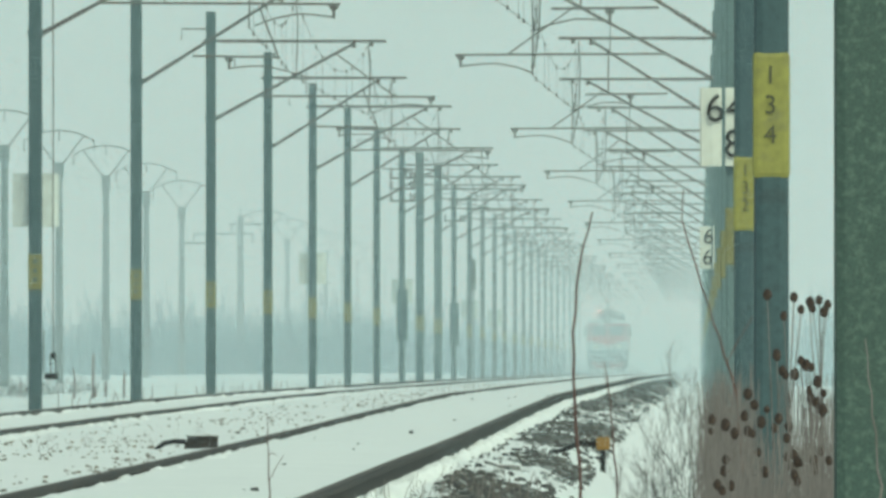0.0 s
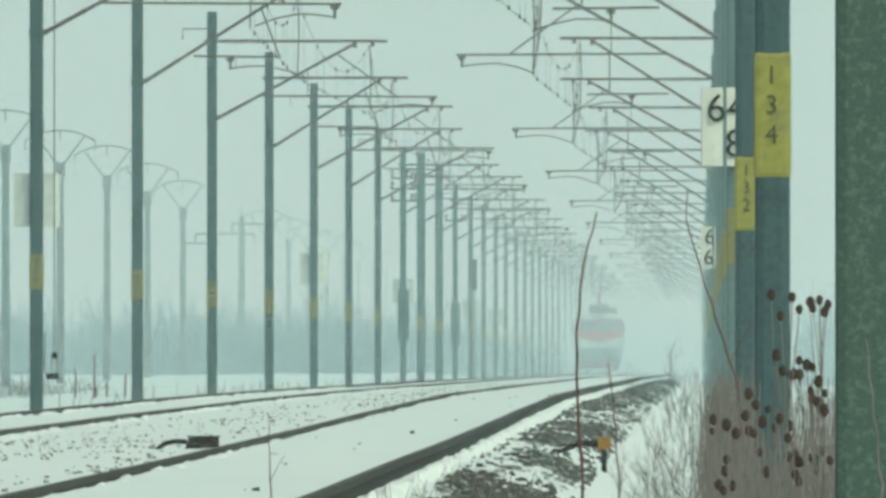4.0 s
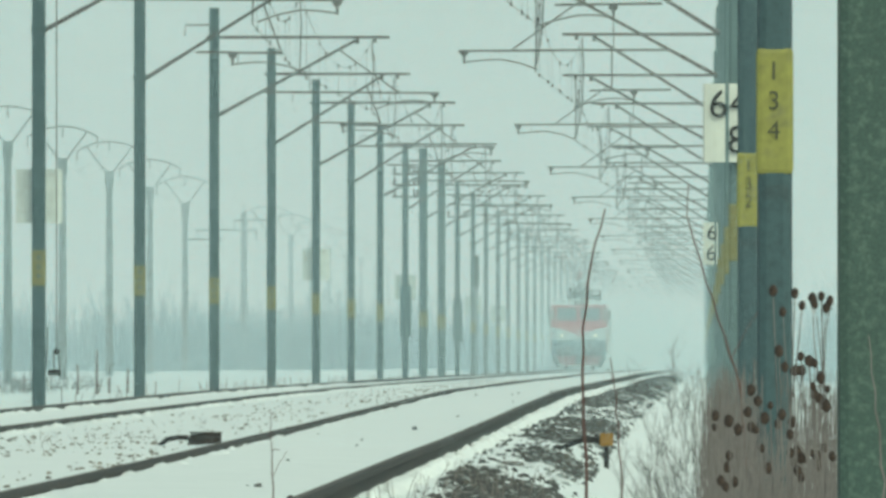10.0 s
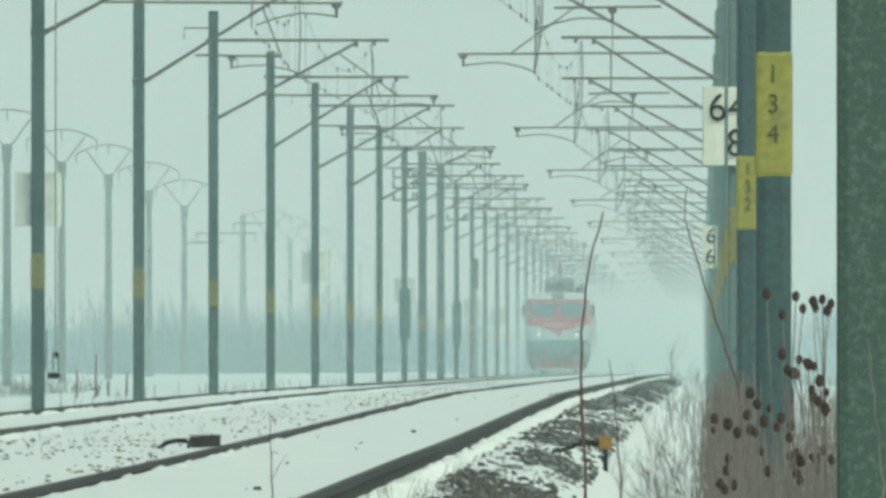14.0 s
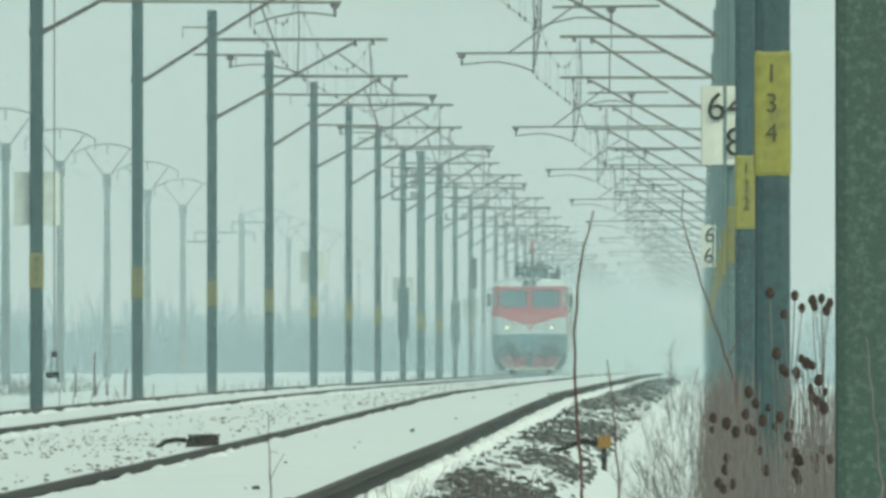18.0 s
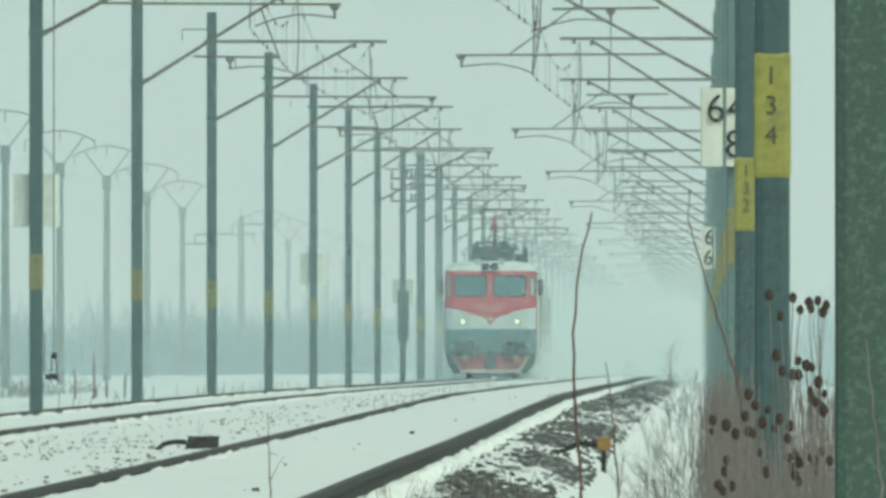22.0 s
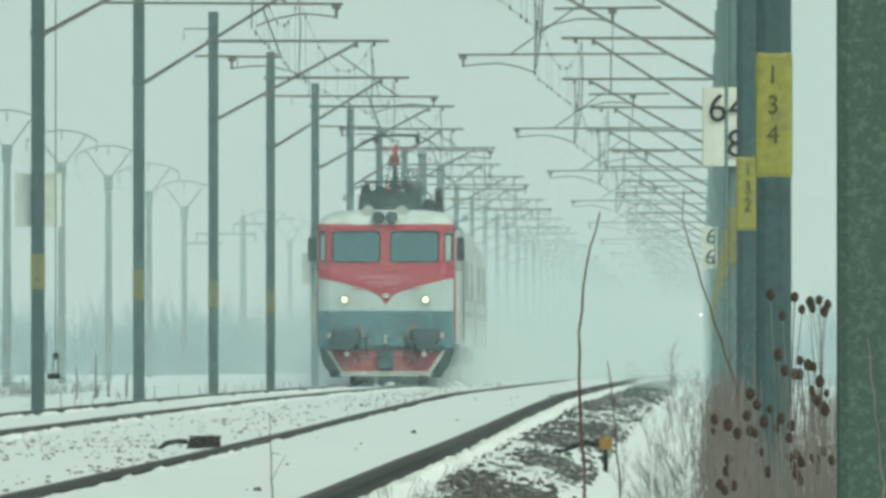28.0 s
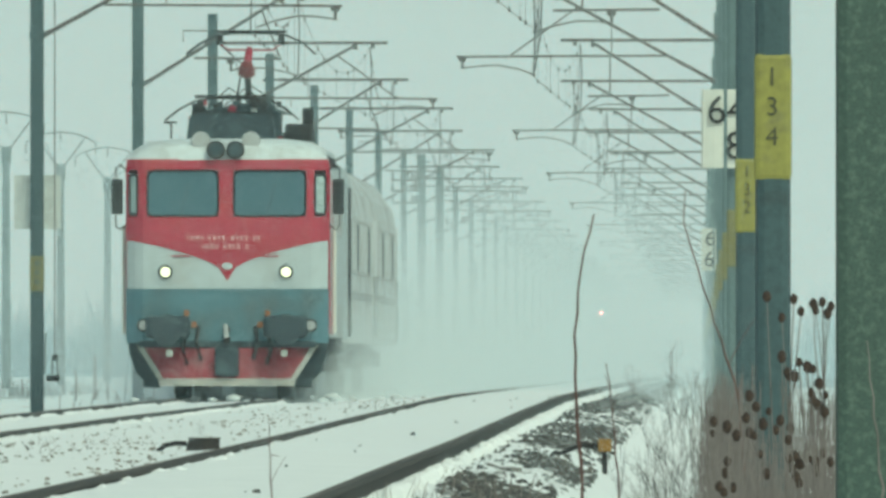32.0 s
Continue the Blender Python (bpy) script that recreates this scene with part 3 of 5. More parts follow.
# ---- overhead wires, span by span ----
def make_span(side, y0, y1, x0, x1, first_x0, first_x1):
    """Carrying wire with its sag, contact wire and the droppers between them."""
    z0, z1 = mast_z(y0, side), mast_z(y1, side)
    span = thing("overhead_wire_span", "thin dark overhead wires with droppers between two masts", "overhead wire", pose(x0, y0, z0), "overhead wire spans")
    n = 12
    def at(t, z):
        return (first_x0 - x0 + (first_x1 - first_x0) * t, (y1 - y0) * t, (z1 - z0) * t + z)
    lift = 0.05 if side > 0 else 0.09
    top = [at(k / n, 6.93 + lift - 0.9 * 4 * (k / n) * (1 - k / n)) for k in range(n + 1)]
    bm = bmesh.new()
    tube(bm, top, 0.005, 4)
    part("carrying_wire", bm, WIRE, span)
    bm = bmesh.new()
    tube(bm, [at(0, 5.5 + lift), at(0.5, 5.48 + lift), at(1, 5.5 + lift)], 0.007, 4)
    part("contact_wire", bm, WIRE, span)
    for k in (1, 3, 4, 6, 8, 9, 11):
        bm = bmesh.new()
        foot, head = Vector(at(k / n, 5.49 + lift)), Vector(top[k])
        tube(bm, [head, foot], 0.0022, 4)
        for at_z in (foot, head):
            box(bm, at_z.x - 0.014, at_z.x + 0.014, at_z.y - 0.03, at_z.y + 0.03, at_z.z - 0.035, at_z.z + 0.03)
        part("dropper", bm, WIRE, span)
    bm = bmesh.new()
    tube(bm, [top[0], (top[0][0] + 0.03, top[0][1], top[0][2] - 0.55), at(0, 5.5 + lift)], 0.010, 4)
    part("jumper", bm, WIRE, span)
    return span


for side, rows, cx in ((1, LEFT_Y, TRACKS[1]), (-1, RIGHT_Y, TRACKS[0])):
    for i, (y0, y1) in enumerate(zip(rows, rows[1:])):
        if y0 < 200 or y0 > 1480:
            continue
        st = [cx + side * ((0.22 if side > 0 else 0.36) if k % 2 == 0 else -0.16) for k in (i, i + 1)]
        make_span(side, y0, y1, MAST_LEFT if side > 0 else right_x(y0), 0, st[0], st[1])


# ---- power line in the field: concrete poles with fan-shaped crossarms ----
def make_fan_pole():
    p = thing("power_line_pole", "pale concrete power pole with a fan-shaped steel crossarm", "power pole", group="power line poles")
    bm = bmesh.new()
    loft(bm, [[(u * w, v * w, z) for u, v in ((-1, -0.8), (-0.8, -1), (0.8, -1), (1, -0.8), (1, 0.8), (0.8, 1), (-0.8, 1), (-1, 0.8))] for z, w in ((-1.4, 0.20), (9.9, 0.145))])
    part("shaft", bm, POLE, p)
    bm = bmesh.new()
    box(bm, -0.21, 0.21, -0.21, 0.21, 9.75, 10.5, 0.03)
    part("cap", bm, POLE, p)
    for s in (-1, 1):
        bm = bmesh.new()
        tube(bm, [(s * 0.15, 0, 10.4), (s * 1.15, 0, 11.75)], 0.036, 5)
        part("arm", bm, TUBE, p)
    bm = bmesh.new()
    tube(bm, [(x, 0, 12.0 - 0.19 * x * x) for x in (-1.65, -1.2, -0.7, 0, 0.7, 1.2, 1.65)], 0.036, 5)
    part("bow", bm, TUBE, p)
    for x in (-1.62, 0, 1.62):
        bm = bmesh.new()
        ribbed(bm, (x, 0, 12.0 - 0.19 * x * x), (x, 0, 11.5 - 0.19 * x * x), 0.035, 5)
        part("insulator", bm, INSUL, p)
    return p


fan = make_fan_pole()
fan_y = [856 + 72.5 * i for i in range(15)]
for i, y in enumerate(fan_y):
    at = pose(-30.0, y, -1.0 + (0.35, 0.35, 0.45, 0.3, 0.05)[min(i, 4)])
    if i == 0:
        fan.matrix_world = at
    elif i not in (5, 6):
        copy_thing(fan, at)
# one straight-armed pole in the same row
p = thing("power_line_pole", "pale concrete power pole with two straight crossarms and a spike", "power pole", pose(-30.0, fan_y[6], -1.0), "power line poles")
bm = bmesh.new()
loft(bm, [[(u * w, v * w, z) for u, v in ((-1, -1), (1, -1), (1, 1), (-1, 1))] for z, w in ((-1.2, 0.26), (11.1, 0.18))])
part("shaft", bm, POLE, p)
bm = bmesh.new()
tube(bm, [(0, 0, 10.8), (0, 0, 11.7)], 0.05, 5, r1=0.02)
part("spike", bm, TUBE, p)
for z, a, b in ((9.95, -3.0, 0.8), (10.6, -0.6, 2.0)):
    bm = bmesh.new()
    tube(bm, [(a, 0, z), (b, 0, z)], 0.06, 5)
    part("crossarm", bm, TUBE, p)
    for x in (a, b):
        bm = bmesh.new()
        ribbed(bm, (x, 0, z), (x, 0, z - 0.6), 0.07, 4)
        part("insulator", bm, INSUL, p)
p = thing("power_line_pole", "plain pale concrete power pole with one straight crossarm", "power pole", pose(-30.0, fan_y[5], -1.0), "power line poles")
bm = bmesh.new()
loft(bm, [[(u * w, v * w, z) for u, v in ((-1, -1), (1, -1), (1, 1), (-1, 1))] for z, w in ((-1.2, 0.24), (9.7, 0.17))])
part("shaft", bm, POLE, p)
bm = bmesh.new()
tube(bm, [(-1.7, 0, 8.9), (0.4, 0, 8.9)], 0.06, 5)
part("crossarm", bm, TUBE, p)
for i, (y0, y1) in enumerate(zip(fan_y[:4], fan_y[1:])):
    w = thing("power_line_wires", "three thin sagging power line wires between poles", "power line", pose(-30.0, y0, -0.7), "power line spans")
    for x in (-1.62, 0, 1.62):
        bm = bmesh.new()
        tube(bm, [(x, (y1 - y0) * t, 11.35 - 0.19 * x * x - 1.2 * 4 * t * (1 - t)) for t in (0, 0.2, 0.4, 0.6, 0.8, 1)], 0.005, 4)
        part("wire", bm, WIRE, w)


# ---- red signals far down the line ----
for x, y, z in ((-9.95, 1885, 5.65), (-0.62, 1960, 5.55)):
    sg = thing("railway_signal", "dark colour-light railway signal showing red", "signal", pose(x, y, 0), "railway signals")
    bm = bmesh.new()
    tube(bm, [(0, 0.1, -1.2), (0, 0.1, z)], 0.08, 8)
    part("pole", bm, MAST, sg)
    bm = bmesh.new()
    box(bm, -0.25, 0.25, -0.05, 0.08, z - 0.5, z + 0.7, 0.05)
    part("head", bm, SOOT, sg)
    bm = bmesh.new()
    tube(bm, [(0, -0.06, z), (0, -0.1, z)], 0.11, 12)
    part("lamp", bm, RED_LAMP if x > -5 else RED_LAMP_BRIGHT, sg, "lit red lamp")
    bm = bmesh.new()
    box(bm, -0.16, 0.16, -0.3, -0.04, z + 0.14, z + 0.16)
    part("hood", bm, SOOT, sg)


# ---- the train: built with its front at y = 0 and its tail towards +y, z = 0 on the rail ----
def nose(dx, z):
    """How far back the cab front lies: flat in the middle, rounded to the sides, raked above the lamps."""
    a = abs(dx)
    return (0.0 if a < 1.2 else 0.20 * ((a - 1.2) / 0.3) ** 1.6) + max(0.0, z - 2.35) * 0.13


def front_panel(bm, x0, x1, low, high, off=0.0, thick=0.03, n=24, rows=6):
    """A sheet that follows the cab front between two height curves."""
    def val(f, x):
        return f(x) if callable(f) else f
    grid = []
    for i in range(n + 1):
        x = x0 + (x1 - x0) * i / n
        a, b = val(low, x), val(high, x)
        grid.append([(x, nose(x, a + (b - a) * j / rows) - off, a + (b - a) * j / rows) for j in range(rows + 1)])
    outer = [[bm.verts.new(p) for p in col] for col in grid]
    inner = [[bm.verts.new((p[0], p[1] + thick, p[2])) for p in col] for col in grid]
    for i in range(n):
        for j in range(rows):
            bm.faces.new((outer[i][j], outer[i + 1][j], outer[i + 1][j + 1], outer[i][j + 1]))
            bm.faces.new((inner[i][j + 1], inner[i + 1][j + 1], inner[i + 1][j], inner[i][j]))
        bm.faces.new((outer[i][0], inner[i][0], inner[i + 1][0], outer[i + 1][0]))
        bm.faces.new((outer[i + 1][rows], inner[i + 1][rows], inner[i][rows], outer[i][rows]))
    for col_o, col_i in ((outer[0], inner[0]), (outer[n][::-1], inner[n][::-1])):
        for j in range(rows):
            bm.faces.new((col_o[j + 1], col_i[j + 1], col_i[j], col_o[j]))
    return bm


def chevron(x):
    """Lower edge of the red field on the cab front: a shallow bow that drops to a point in the middle."""
    a = abs(x)
    return 1.80 + 0.56 * min(1.0, a / 1.45) ** 0.42 - 0.02 * math.cos(a * 2)


def round_frame(bm, x0, x1, z0, z1, r=0.1, w=0.035, proud=0.02):
    """A rounded window gasket on the cab front."""
    def outline(g):
        pts = []
        for cx, cz, a0 in ((x1 - r, z1 - r, 0), (x0 + r, z1 - r, 90), (x0 + r, z0 + r, 180), (x1 - r, z0 + r, 270)):
            for k in range(5):
                a = radians(a0 + 22.5 * k)
                x, z = cx + (r + g) * math.cos(a), cz + (r + g) * math.sin(a)
                pts.append((x, z))
        return pts
    o, i = outline(w), outline(-0.01)
    n = len(o)
    ro = [bm.verts.new((x, nose(x, z) - 0.002, z)) for x, z in o]
    rm = [bm.verts.new((x, nose(x, z) - proud, z)) for x, z in outline(w * 0.5)]
    ri = [bm.verts.new((x, nose(x, z) + 0.02, z)) for x, z in i]
    for a, b in ((ro, rm), (rm, ri)):
        for k in range(n):
            bm.faces.new((a[k], a[(k + 1) % n], b[(k + 1) % n], b[k]))
    bmesh.ops.recalc_face_normals(bm, faces=bm.faces)
    return bm


def make_loco():
    loco = thing("locomotive", "red, white and blue-grey electric locomotive with lit headlights and snowy roof", "locomotive")
    # body shell: side walls and the shoulder of the roof
    length = 19.8
    def section(y, w=1.5):
        pts = [(-w, 0.95), (-w, 3.35), (-w + 0.10, 3.62), (-w + 0.42, 3.77), (0, 3.83), (w - 0.42, 3.77), (w - 0.10, 3.62), (w, 3.35), (w, 0.95)]
        return [(x, y, z) for x, z in pts]
    bm = bmesh.new()
    loft(bm, [section(0.55), section(1.6), section(length - 0.4), section(length, 1.4)])
    bmesh.ops.delete(bm, geom=[f for f in bm.faces if all(abs(v.co.y - 0.55) < 0.01 for v in f.verts)], context="FACES")
    body = part("body", bm, WHITE, loco, "dirty white side walls")
    # cab front, sheet by sheet
    bm = bmesh.new()
    front_panel(bm, -1.49, 1.49, 1.63, chevron)
    part("front_panel", bm, WHITE, loco, "white lower front panel")
    bm = bmesh.new()
    front_panel(bm, -1.5, 1.5, chevron, 2.73, 0.012, 0.05)
    part("front_mask", bm, RED, loco, "red cab front with a pointed lower edge")
    bm = bmesh.new()
    front_panel(bm, -1.5, 1.5, 3.42, 3.58, 0.012, 0.05)
    part("brow", bm, RED, loco, "red strip over the cab windows")
    for a, b in ((-1.5, -1.46), (-1.33, -1.19), (-0.13, 0.09), (1.165, 1.29), (1.46, 1.5)):
        bm = bmesh.new()
        front_panel(bm, a, b, 2.73, 3.42, 0.012, 0.05, 4)
        part("window_pillar", bm, RED, loco, "red window pillar")
    bm = bmesh.new()
    front_panel(bm, -1.5, 1.5, 0.86, 1.63, 0.03, 0.06)
    part("apron", bm, BLUE_GREY, loco, "blue-grey apron over the buffer beam")
    bm = bmesh.new()
    front_panel(bm, -1.5, 1.5, 1.625, 1.66, 0.035, 0.05)
    part("waist_strip", bm, BLUE_GREY, loco)
    # red corner strips down the cab sides
    for s in (-1, 1):
        bm = bmesh.new()
        box(bm, s * 1.5 - 0.012, s * 1.5 + 0.012, 0.42, 1.0, 1.0, 3.5, 0.005)
        part("corner_strip", bm, RED, loco, "red corner strip")
        bm = bmesh.new()
        box(bm, s * 1.503 - 0.01, s * 1.503 + 0.01, 1.15, 1.95, 0.95, 3.35, 0.01)
        door = part("cab_door", bm, WHITE, loco, "white side cab door")
        bm = bmesh.new()
        box(bm, s * 1.512 - 0.01, s * 1.512 + 0.01, 1.3, 1.8, 2.4, 3.1, 0.01)
        part("door_pane", bm, DISC, door)
        for y0 in (3.2, 5.2, 7.2, 9.2):
            bm = bmesh.new()
            box(bm, s * 1.505 - 0.012, s * 1.505 + 0.012, y0, y0 + 1.3, 2.5, 3.1, 0.02)
            part("grille", bm, DISC, loco)
        bm = bmesh.new()
        box(bm, s * 1.504 - 0.008, s * 1.504 + 0.008, 2.1, 3.0, 0.98, 3.3)
        part("side_panel", bm, RED, loco, "red side panel behind the cab door")
        bm = bmesh.new()
        box(bm, s * 1.504 - 0.008, s * 1.504 + 0.008, length - 3.6, length - 1.6, 0.98, 3.3)
        part("rear_door", bm, SOOT, loco, "dark rear cab door")
        for y0 in (0.95, 2.05):
            bm = bmesh.new()
            tube(bm, [(s * 1.56, y0, 1.0), (s * 1.56, y0, 2.6)], 0.02, 6)
            part("handrail", bm, PLATE, loco)
    # windows
    for x0, x1, z0, z1 in ((-1.19, -0.13, 2.73, 3.42), (0.09, 1.165, 2.73, 3.42), (-1.46, -1.33, 2.76, 3.36), (1.29, 1.46, 2.76, 3.36)):
        bm = bmesh.new()
        r = 0.09 if x1 - x0 > 0.5 else 0.05
        round_frame(bm, x0 + 0.015, x1 - 0.015, z0 + 0.015, z1 - 0.015, r)
        win = part("window_gasket", bm, RUBBER, loco, "black rubber window gasket")
        bm = bmesh.new()
        front_panel(bm, x0 + 0.005, x1 - 0.005, z0 + 0.005, z1 - 0.005, -0.022, 0.012, 10, 4)
        pane = part("pane", bm, GLASS if x1 - x0 > 0.5 else PALE_PANE, win, "tinted cab window pane" if x1 - x0 > 0.5 else "quarter light with daylight put in as pale colour")
        pane.visible_shadow = False
        if x1 - x0 > 0.5:
            bm = bmesh.new()
            tube(bm, [(x0 + 0.5, nose(0, z0) - 0.03, z0 + 0.02), (x0 + 0.62, nose(0, z1) - 0.04, z0 + 0.50)], 0.005, 4)
            part("wiper", bm, RUBBER, win)
    # cab interior
    bm = bmesh.new()
    box(bm, -1.42, 1.42, 2.1, 2.14, 1.7, 3.6)
    box(bm, -1.40, 1.40, 0.45, 2.1, 1.68, 1.72)
    part("cab_wall", bm, CAB_WALL, loco)
    bm = bmesh.new()
    box(bm, -1.2, -0.15, 0.50, 0.95, 1.75, 2.86, 0.05)
    box(bm, 0.2, 1.1, 0.55, 0.9, 1.75, 2.7, 0.05)
    part("desk", bm, DISC, loco, "pale driver's desk behind the window")
    for x in (-0.6, 0.65):
        bm = bmesh.new()
        box(bm, x - 0.24, x + 0.24, 1.35, 1.47, 1.8, 3.0, 0.06)
        part("seat", bm, RUBBER, loco)
    # roof front under snow
    bm = bmesh.new()
    rows = []
    for y, z, w in ((0.14, 3.575, 1.49), (0.18, 3.72, 1.49), (0.28, 3.80, 1.47), (0.56, 3.845, 1.46), (0.8, 3.875, 1.45), (1.7, 3.905, 1.44)):
        rows.append([(x * w, y + 0.25 * abs(x) ** 6, z - (0.16 * abs(x) ** 9 + 0.03 * x * x) * (0.2 if z < 3.6 else 1) + 0.012 * noise.noise((x * 4, y * 4, z))) for x in (-1, -0.93, -0.8, -0.6, -0.4, -0.2, 0, 0.2, 0.4, 0.6, 0.8, 0.93, 1)])
    loft(bm, rows, closed=False, cap=False)
    part("roof_snow", bm, ROOF_SNOW, loco, "crusted snow on the cab roof", True)
    bm = bmesh.new()
    box(bm, -1.25, 1.25, 1.6, length - 1, 3.74, 3.86, 0.05)
    part("roof", bm, ROOF_SNOW, loco, "snow-crusted roof")
    for s in (-1, 1):
        bm = bmesh.new()
        loft(bm, [[(s * 1.25, y, 3.60), (s * 1.46, y, 3.52), (s * 1.40, y, 3.68), (s * 1.05, y, 3.86)] for y in (1.7, 3.0, 6.0, 10.0)])
        part("roof_cowl", bm, SOOT, loco)
    # lamps, horns, marks on the front
    for x in (-0.914, 0.872):
        z = 1.91
        bm = bmesh.new()
        tube(bm, [(x, 0.03, z), (x, -0.014, z)], 0.2, 28)
        ring = part("headlight_bezel", bm, WHITE, loco)
        bm = bmesh.new()
        tube(bm, [(x, 0.0, z), (x, -0.045, z)], 0.104, 24)
        part("rim", bm, SOOT, ring)
        bm = bmesh.new()
        tube(bm, [(x, -0.01, z), (x, -0.055, z)], 0.075, 24)
        part("lens", bm, LAMP, ring, "lit headlight lens")
    for x in (-0.17, 0.12):
        bm = bmesh.new()
        tube(bm, [(x, 0.4, 3.72), (x, 0.02, 3.72)], 0.135, 20)
        lamp = part("roof_lamp", bm, SOOT, loco, "unlit twin roof headlamp")
        bm = bmesh.new()
        tube(bm, [(x, 0.1, 3.72), (x, 0.008, 3.72)], 0.095, 18)
        part("lens", bm, CAB_DARK, lamp)
    for x in (-0.40, 0.345):
        bm = bmesh.new()
        tube(bm, [(x, 0.6, 3.86), (x, 0.25, 3.86)], 0.135, 20)
        part("horn_disc", bm, DISC, loco, "pale round horn cover")
    # snow-caked emblem and number marks in plain bars
    bm = bmesh.new()
    loft(bm, [[(u * 0.085, nose(0, 2) - 0.028 + d, 2.0 + v * 0.055) for u, v in ((math.cos(a), math.sin(a)) for a in (k * math.pi / 6 for k in range(12)))] for d in (0, 0.02)])
    part("emblem", bm, WHITE, loco, "pale round emblem")
    for row_z, x0, x1, h in ((2.415, -0.60, 0.49, 0.075), (2.285, -0.38, 0.28, 0.075)):
        x = x0
        k = 0
        while x < x1:
            w = 0.030 + 0.010 * ((k * 7) % 3)
            bm = bmesh.new()
            box(bm, x, x + w, nose(0, row_z) - 0.022, nose(0, row_z) - 0.008, row_z - h / 2, row_z + h / 2)
            part("number_mark", bm, PALE_MARK, loco, "pale painted mark")
            x += w + 0.030 + (0.05 if k % 4 == 3 else 0)
            k += 1
    for s in (-1, 1):
        bm = bmesh.new()
        box(bm, s * 0.66 - 0.16, s * 0.66 + 0.10, -0.016, -0.008, 2.135, 2.155)
        part("trim_line", bm, RED, loco)
        # buffers with their heads, steps and marker lamps
        x = s * 0.87
        bm = bmesh.new()
        box(bm, x - 0.33, x + 0.32, -0.42, -0.02, 0.93, 1.26, 0.07)
        buf = part("buffer_box", bm, GRIME, loco, "dark buffer housing")
        bm = bmesh.new()
        tube(bm, [(s * 0.88, -0.30, 1.06), (s * 0.88, -0.60, 1.06)], 0.12, 12)
        tube(bm, [(s * 0.88, -0.60, 1.06), (s * 0.88, -0.64, 1.06)], 0.235, 20)
        part("buffer_head", bm, GRIME, buf)
        bm = bmesh.new()
        tube(bm, [(s * 1.24, -0.05, 1.12), (s * 1.24, -0.13, 1.12)], 0.10, 16)
        mk = part("marker_lamp", bm, SOOT, loco)
        bm = bmesh.new()
        tube(bm, [(s * 1.24, -0.12, 1.12), (s * 1.24, -0.145, 1.12)], 0.07, 14)
        part("lens", bm, DISC, mk)
        for dx, z in ((0.60, 1.30), (0.49, 1.13)):
            bm = bmesh.new()
            box(bm, s * dx - 0.04, s * dx + 0.04, -0.10, -0.04, z - 0.045, z + 0.045, 0.015)
            part("orange_tag", bm, ORANGE, loco, "orange coupling tag")
        for dx, z0, z1 in ((0.42, 0.62, 1.10), (0.62, 0.55, 0.95)):
            bm = bmesh.new()
            tube(bm, [(s * dx, -0.06, z1), (s * (dx + 0.03), -0.22, (z0 + z1) / 2), (s * (dx - 0.03), -0.12, z0)], 0.03, 6)
            part("brake_hose", bm, RUBBER, loco)
        bm = bmesh.new()
        box(bm, s * 0.85 - 0.05, s * 0.85 + 0.05, -0.32, -0.26, 0.66, 0.76, 0.02)
        part("hose_end", bm, PLATE, loco)
        # white slanting plough edge
        bm = bmesh.new()
        loft(bm, [[(s * (a + u), y + v, z) for u, v in ((-0.045, 0), (0.045, 0.03), (0.045, 0.06), (-0.045, 0.03))] for a, y, z in ((1.30, 0.05, 0.83), (0.99, -0.13, 0.34))])
        part("plough_edge", bm, CREAM, loco, "dirty cream slanting plough edge")
        # mirrors on wire brackets
        mx = s * 1.64
        bm = bmesh.new()
        box(bm, mx - 0.085, mx + 0.085, 0.30, 0.42, 2.77, 3.29, 0.03)
        mir = part("mirror", bm, RUBBER, loco, "black rear-view mirror on a wire bracket")
        bm = bmesh.new()
        tube(bm, [(s * 1.5, 0.4, 3.42), (s * 1.60, 0.36, 3.50), (mx + s * 0.02, 0.36, 3.46), (mx + s * 0.02, 0.36, 2.60), (s * 1.60, 0.36, 2.54), (s * 1.5, 0.4, 2.62)], 0.012, 5)
        part("bracket", bm, RUBBER, mir)
    bm = bmesh.new()
    box(bm, -1.32, 1.32, -0.07, 0.3, 0.79, 0.885, 0.02)
    part("buffer_beam", bm, GRIME, loco)
    # plough, coupler
    bm = bmesh.new()
    loft(bm, [[(a * w, y + 0.14 * abs(a) ** 2, z) for a in (-1, -0.6, -0.2, 0.2, 0.6, 1)] + [(a * w, y + 0.14 * abs(a) ** 2 + 0.05, z) for a in (1, 0.6, 0.2, -0.2, -0.6, -1)] for w, y, z in ((1.28, -0.03, 0.86), (1.14, -0.12, 0.6), (1.0, -0.22, 0.33))])
    part("plough", bm, PLOUGH_RED, loco, "red snow plough")
    bm = bmesh.new()
    loft(bm, [[(a * w, y + 0.14 * abs(a) ** 2, z) for a in (-1, -0.5, 0, 0.5, 1)] + [(a * w, y + 0.14 * abs(a) ** 2 + 0.05, z) for a in (1, 0.5, 0, -0.5, -1)] for w, y, z in ((1.02, -0.23, 0.335), (1.0, -0.25, 0.225))])
    part("plough_blade", bm, CREAM, loco, "white snow-caked plough blade")
    bm = bmesh.new()
    box(bm, -0.18, 0.18, -0.30, -0.05, 0.36, 0.80, 0.05)
    part("coupler_recess", bm, GRIME, loco)
    bm = bmesh.new()
    tube(bm, [(0, -0.05, 1.05), (0, -0.35, 1.06), (0, -0.40, 0.95), (0, -0.34, 0.88)], 0.055, 8)
    hook = part("coupling_hook", bm, SOOT, loco)
    bm = bmesh.new()
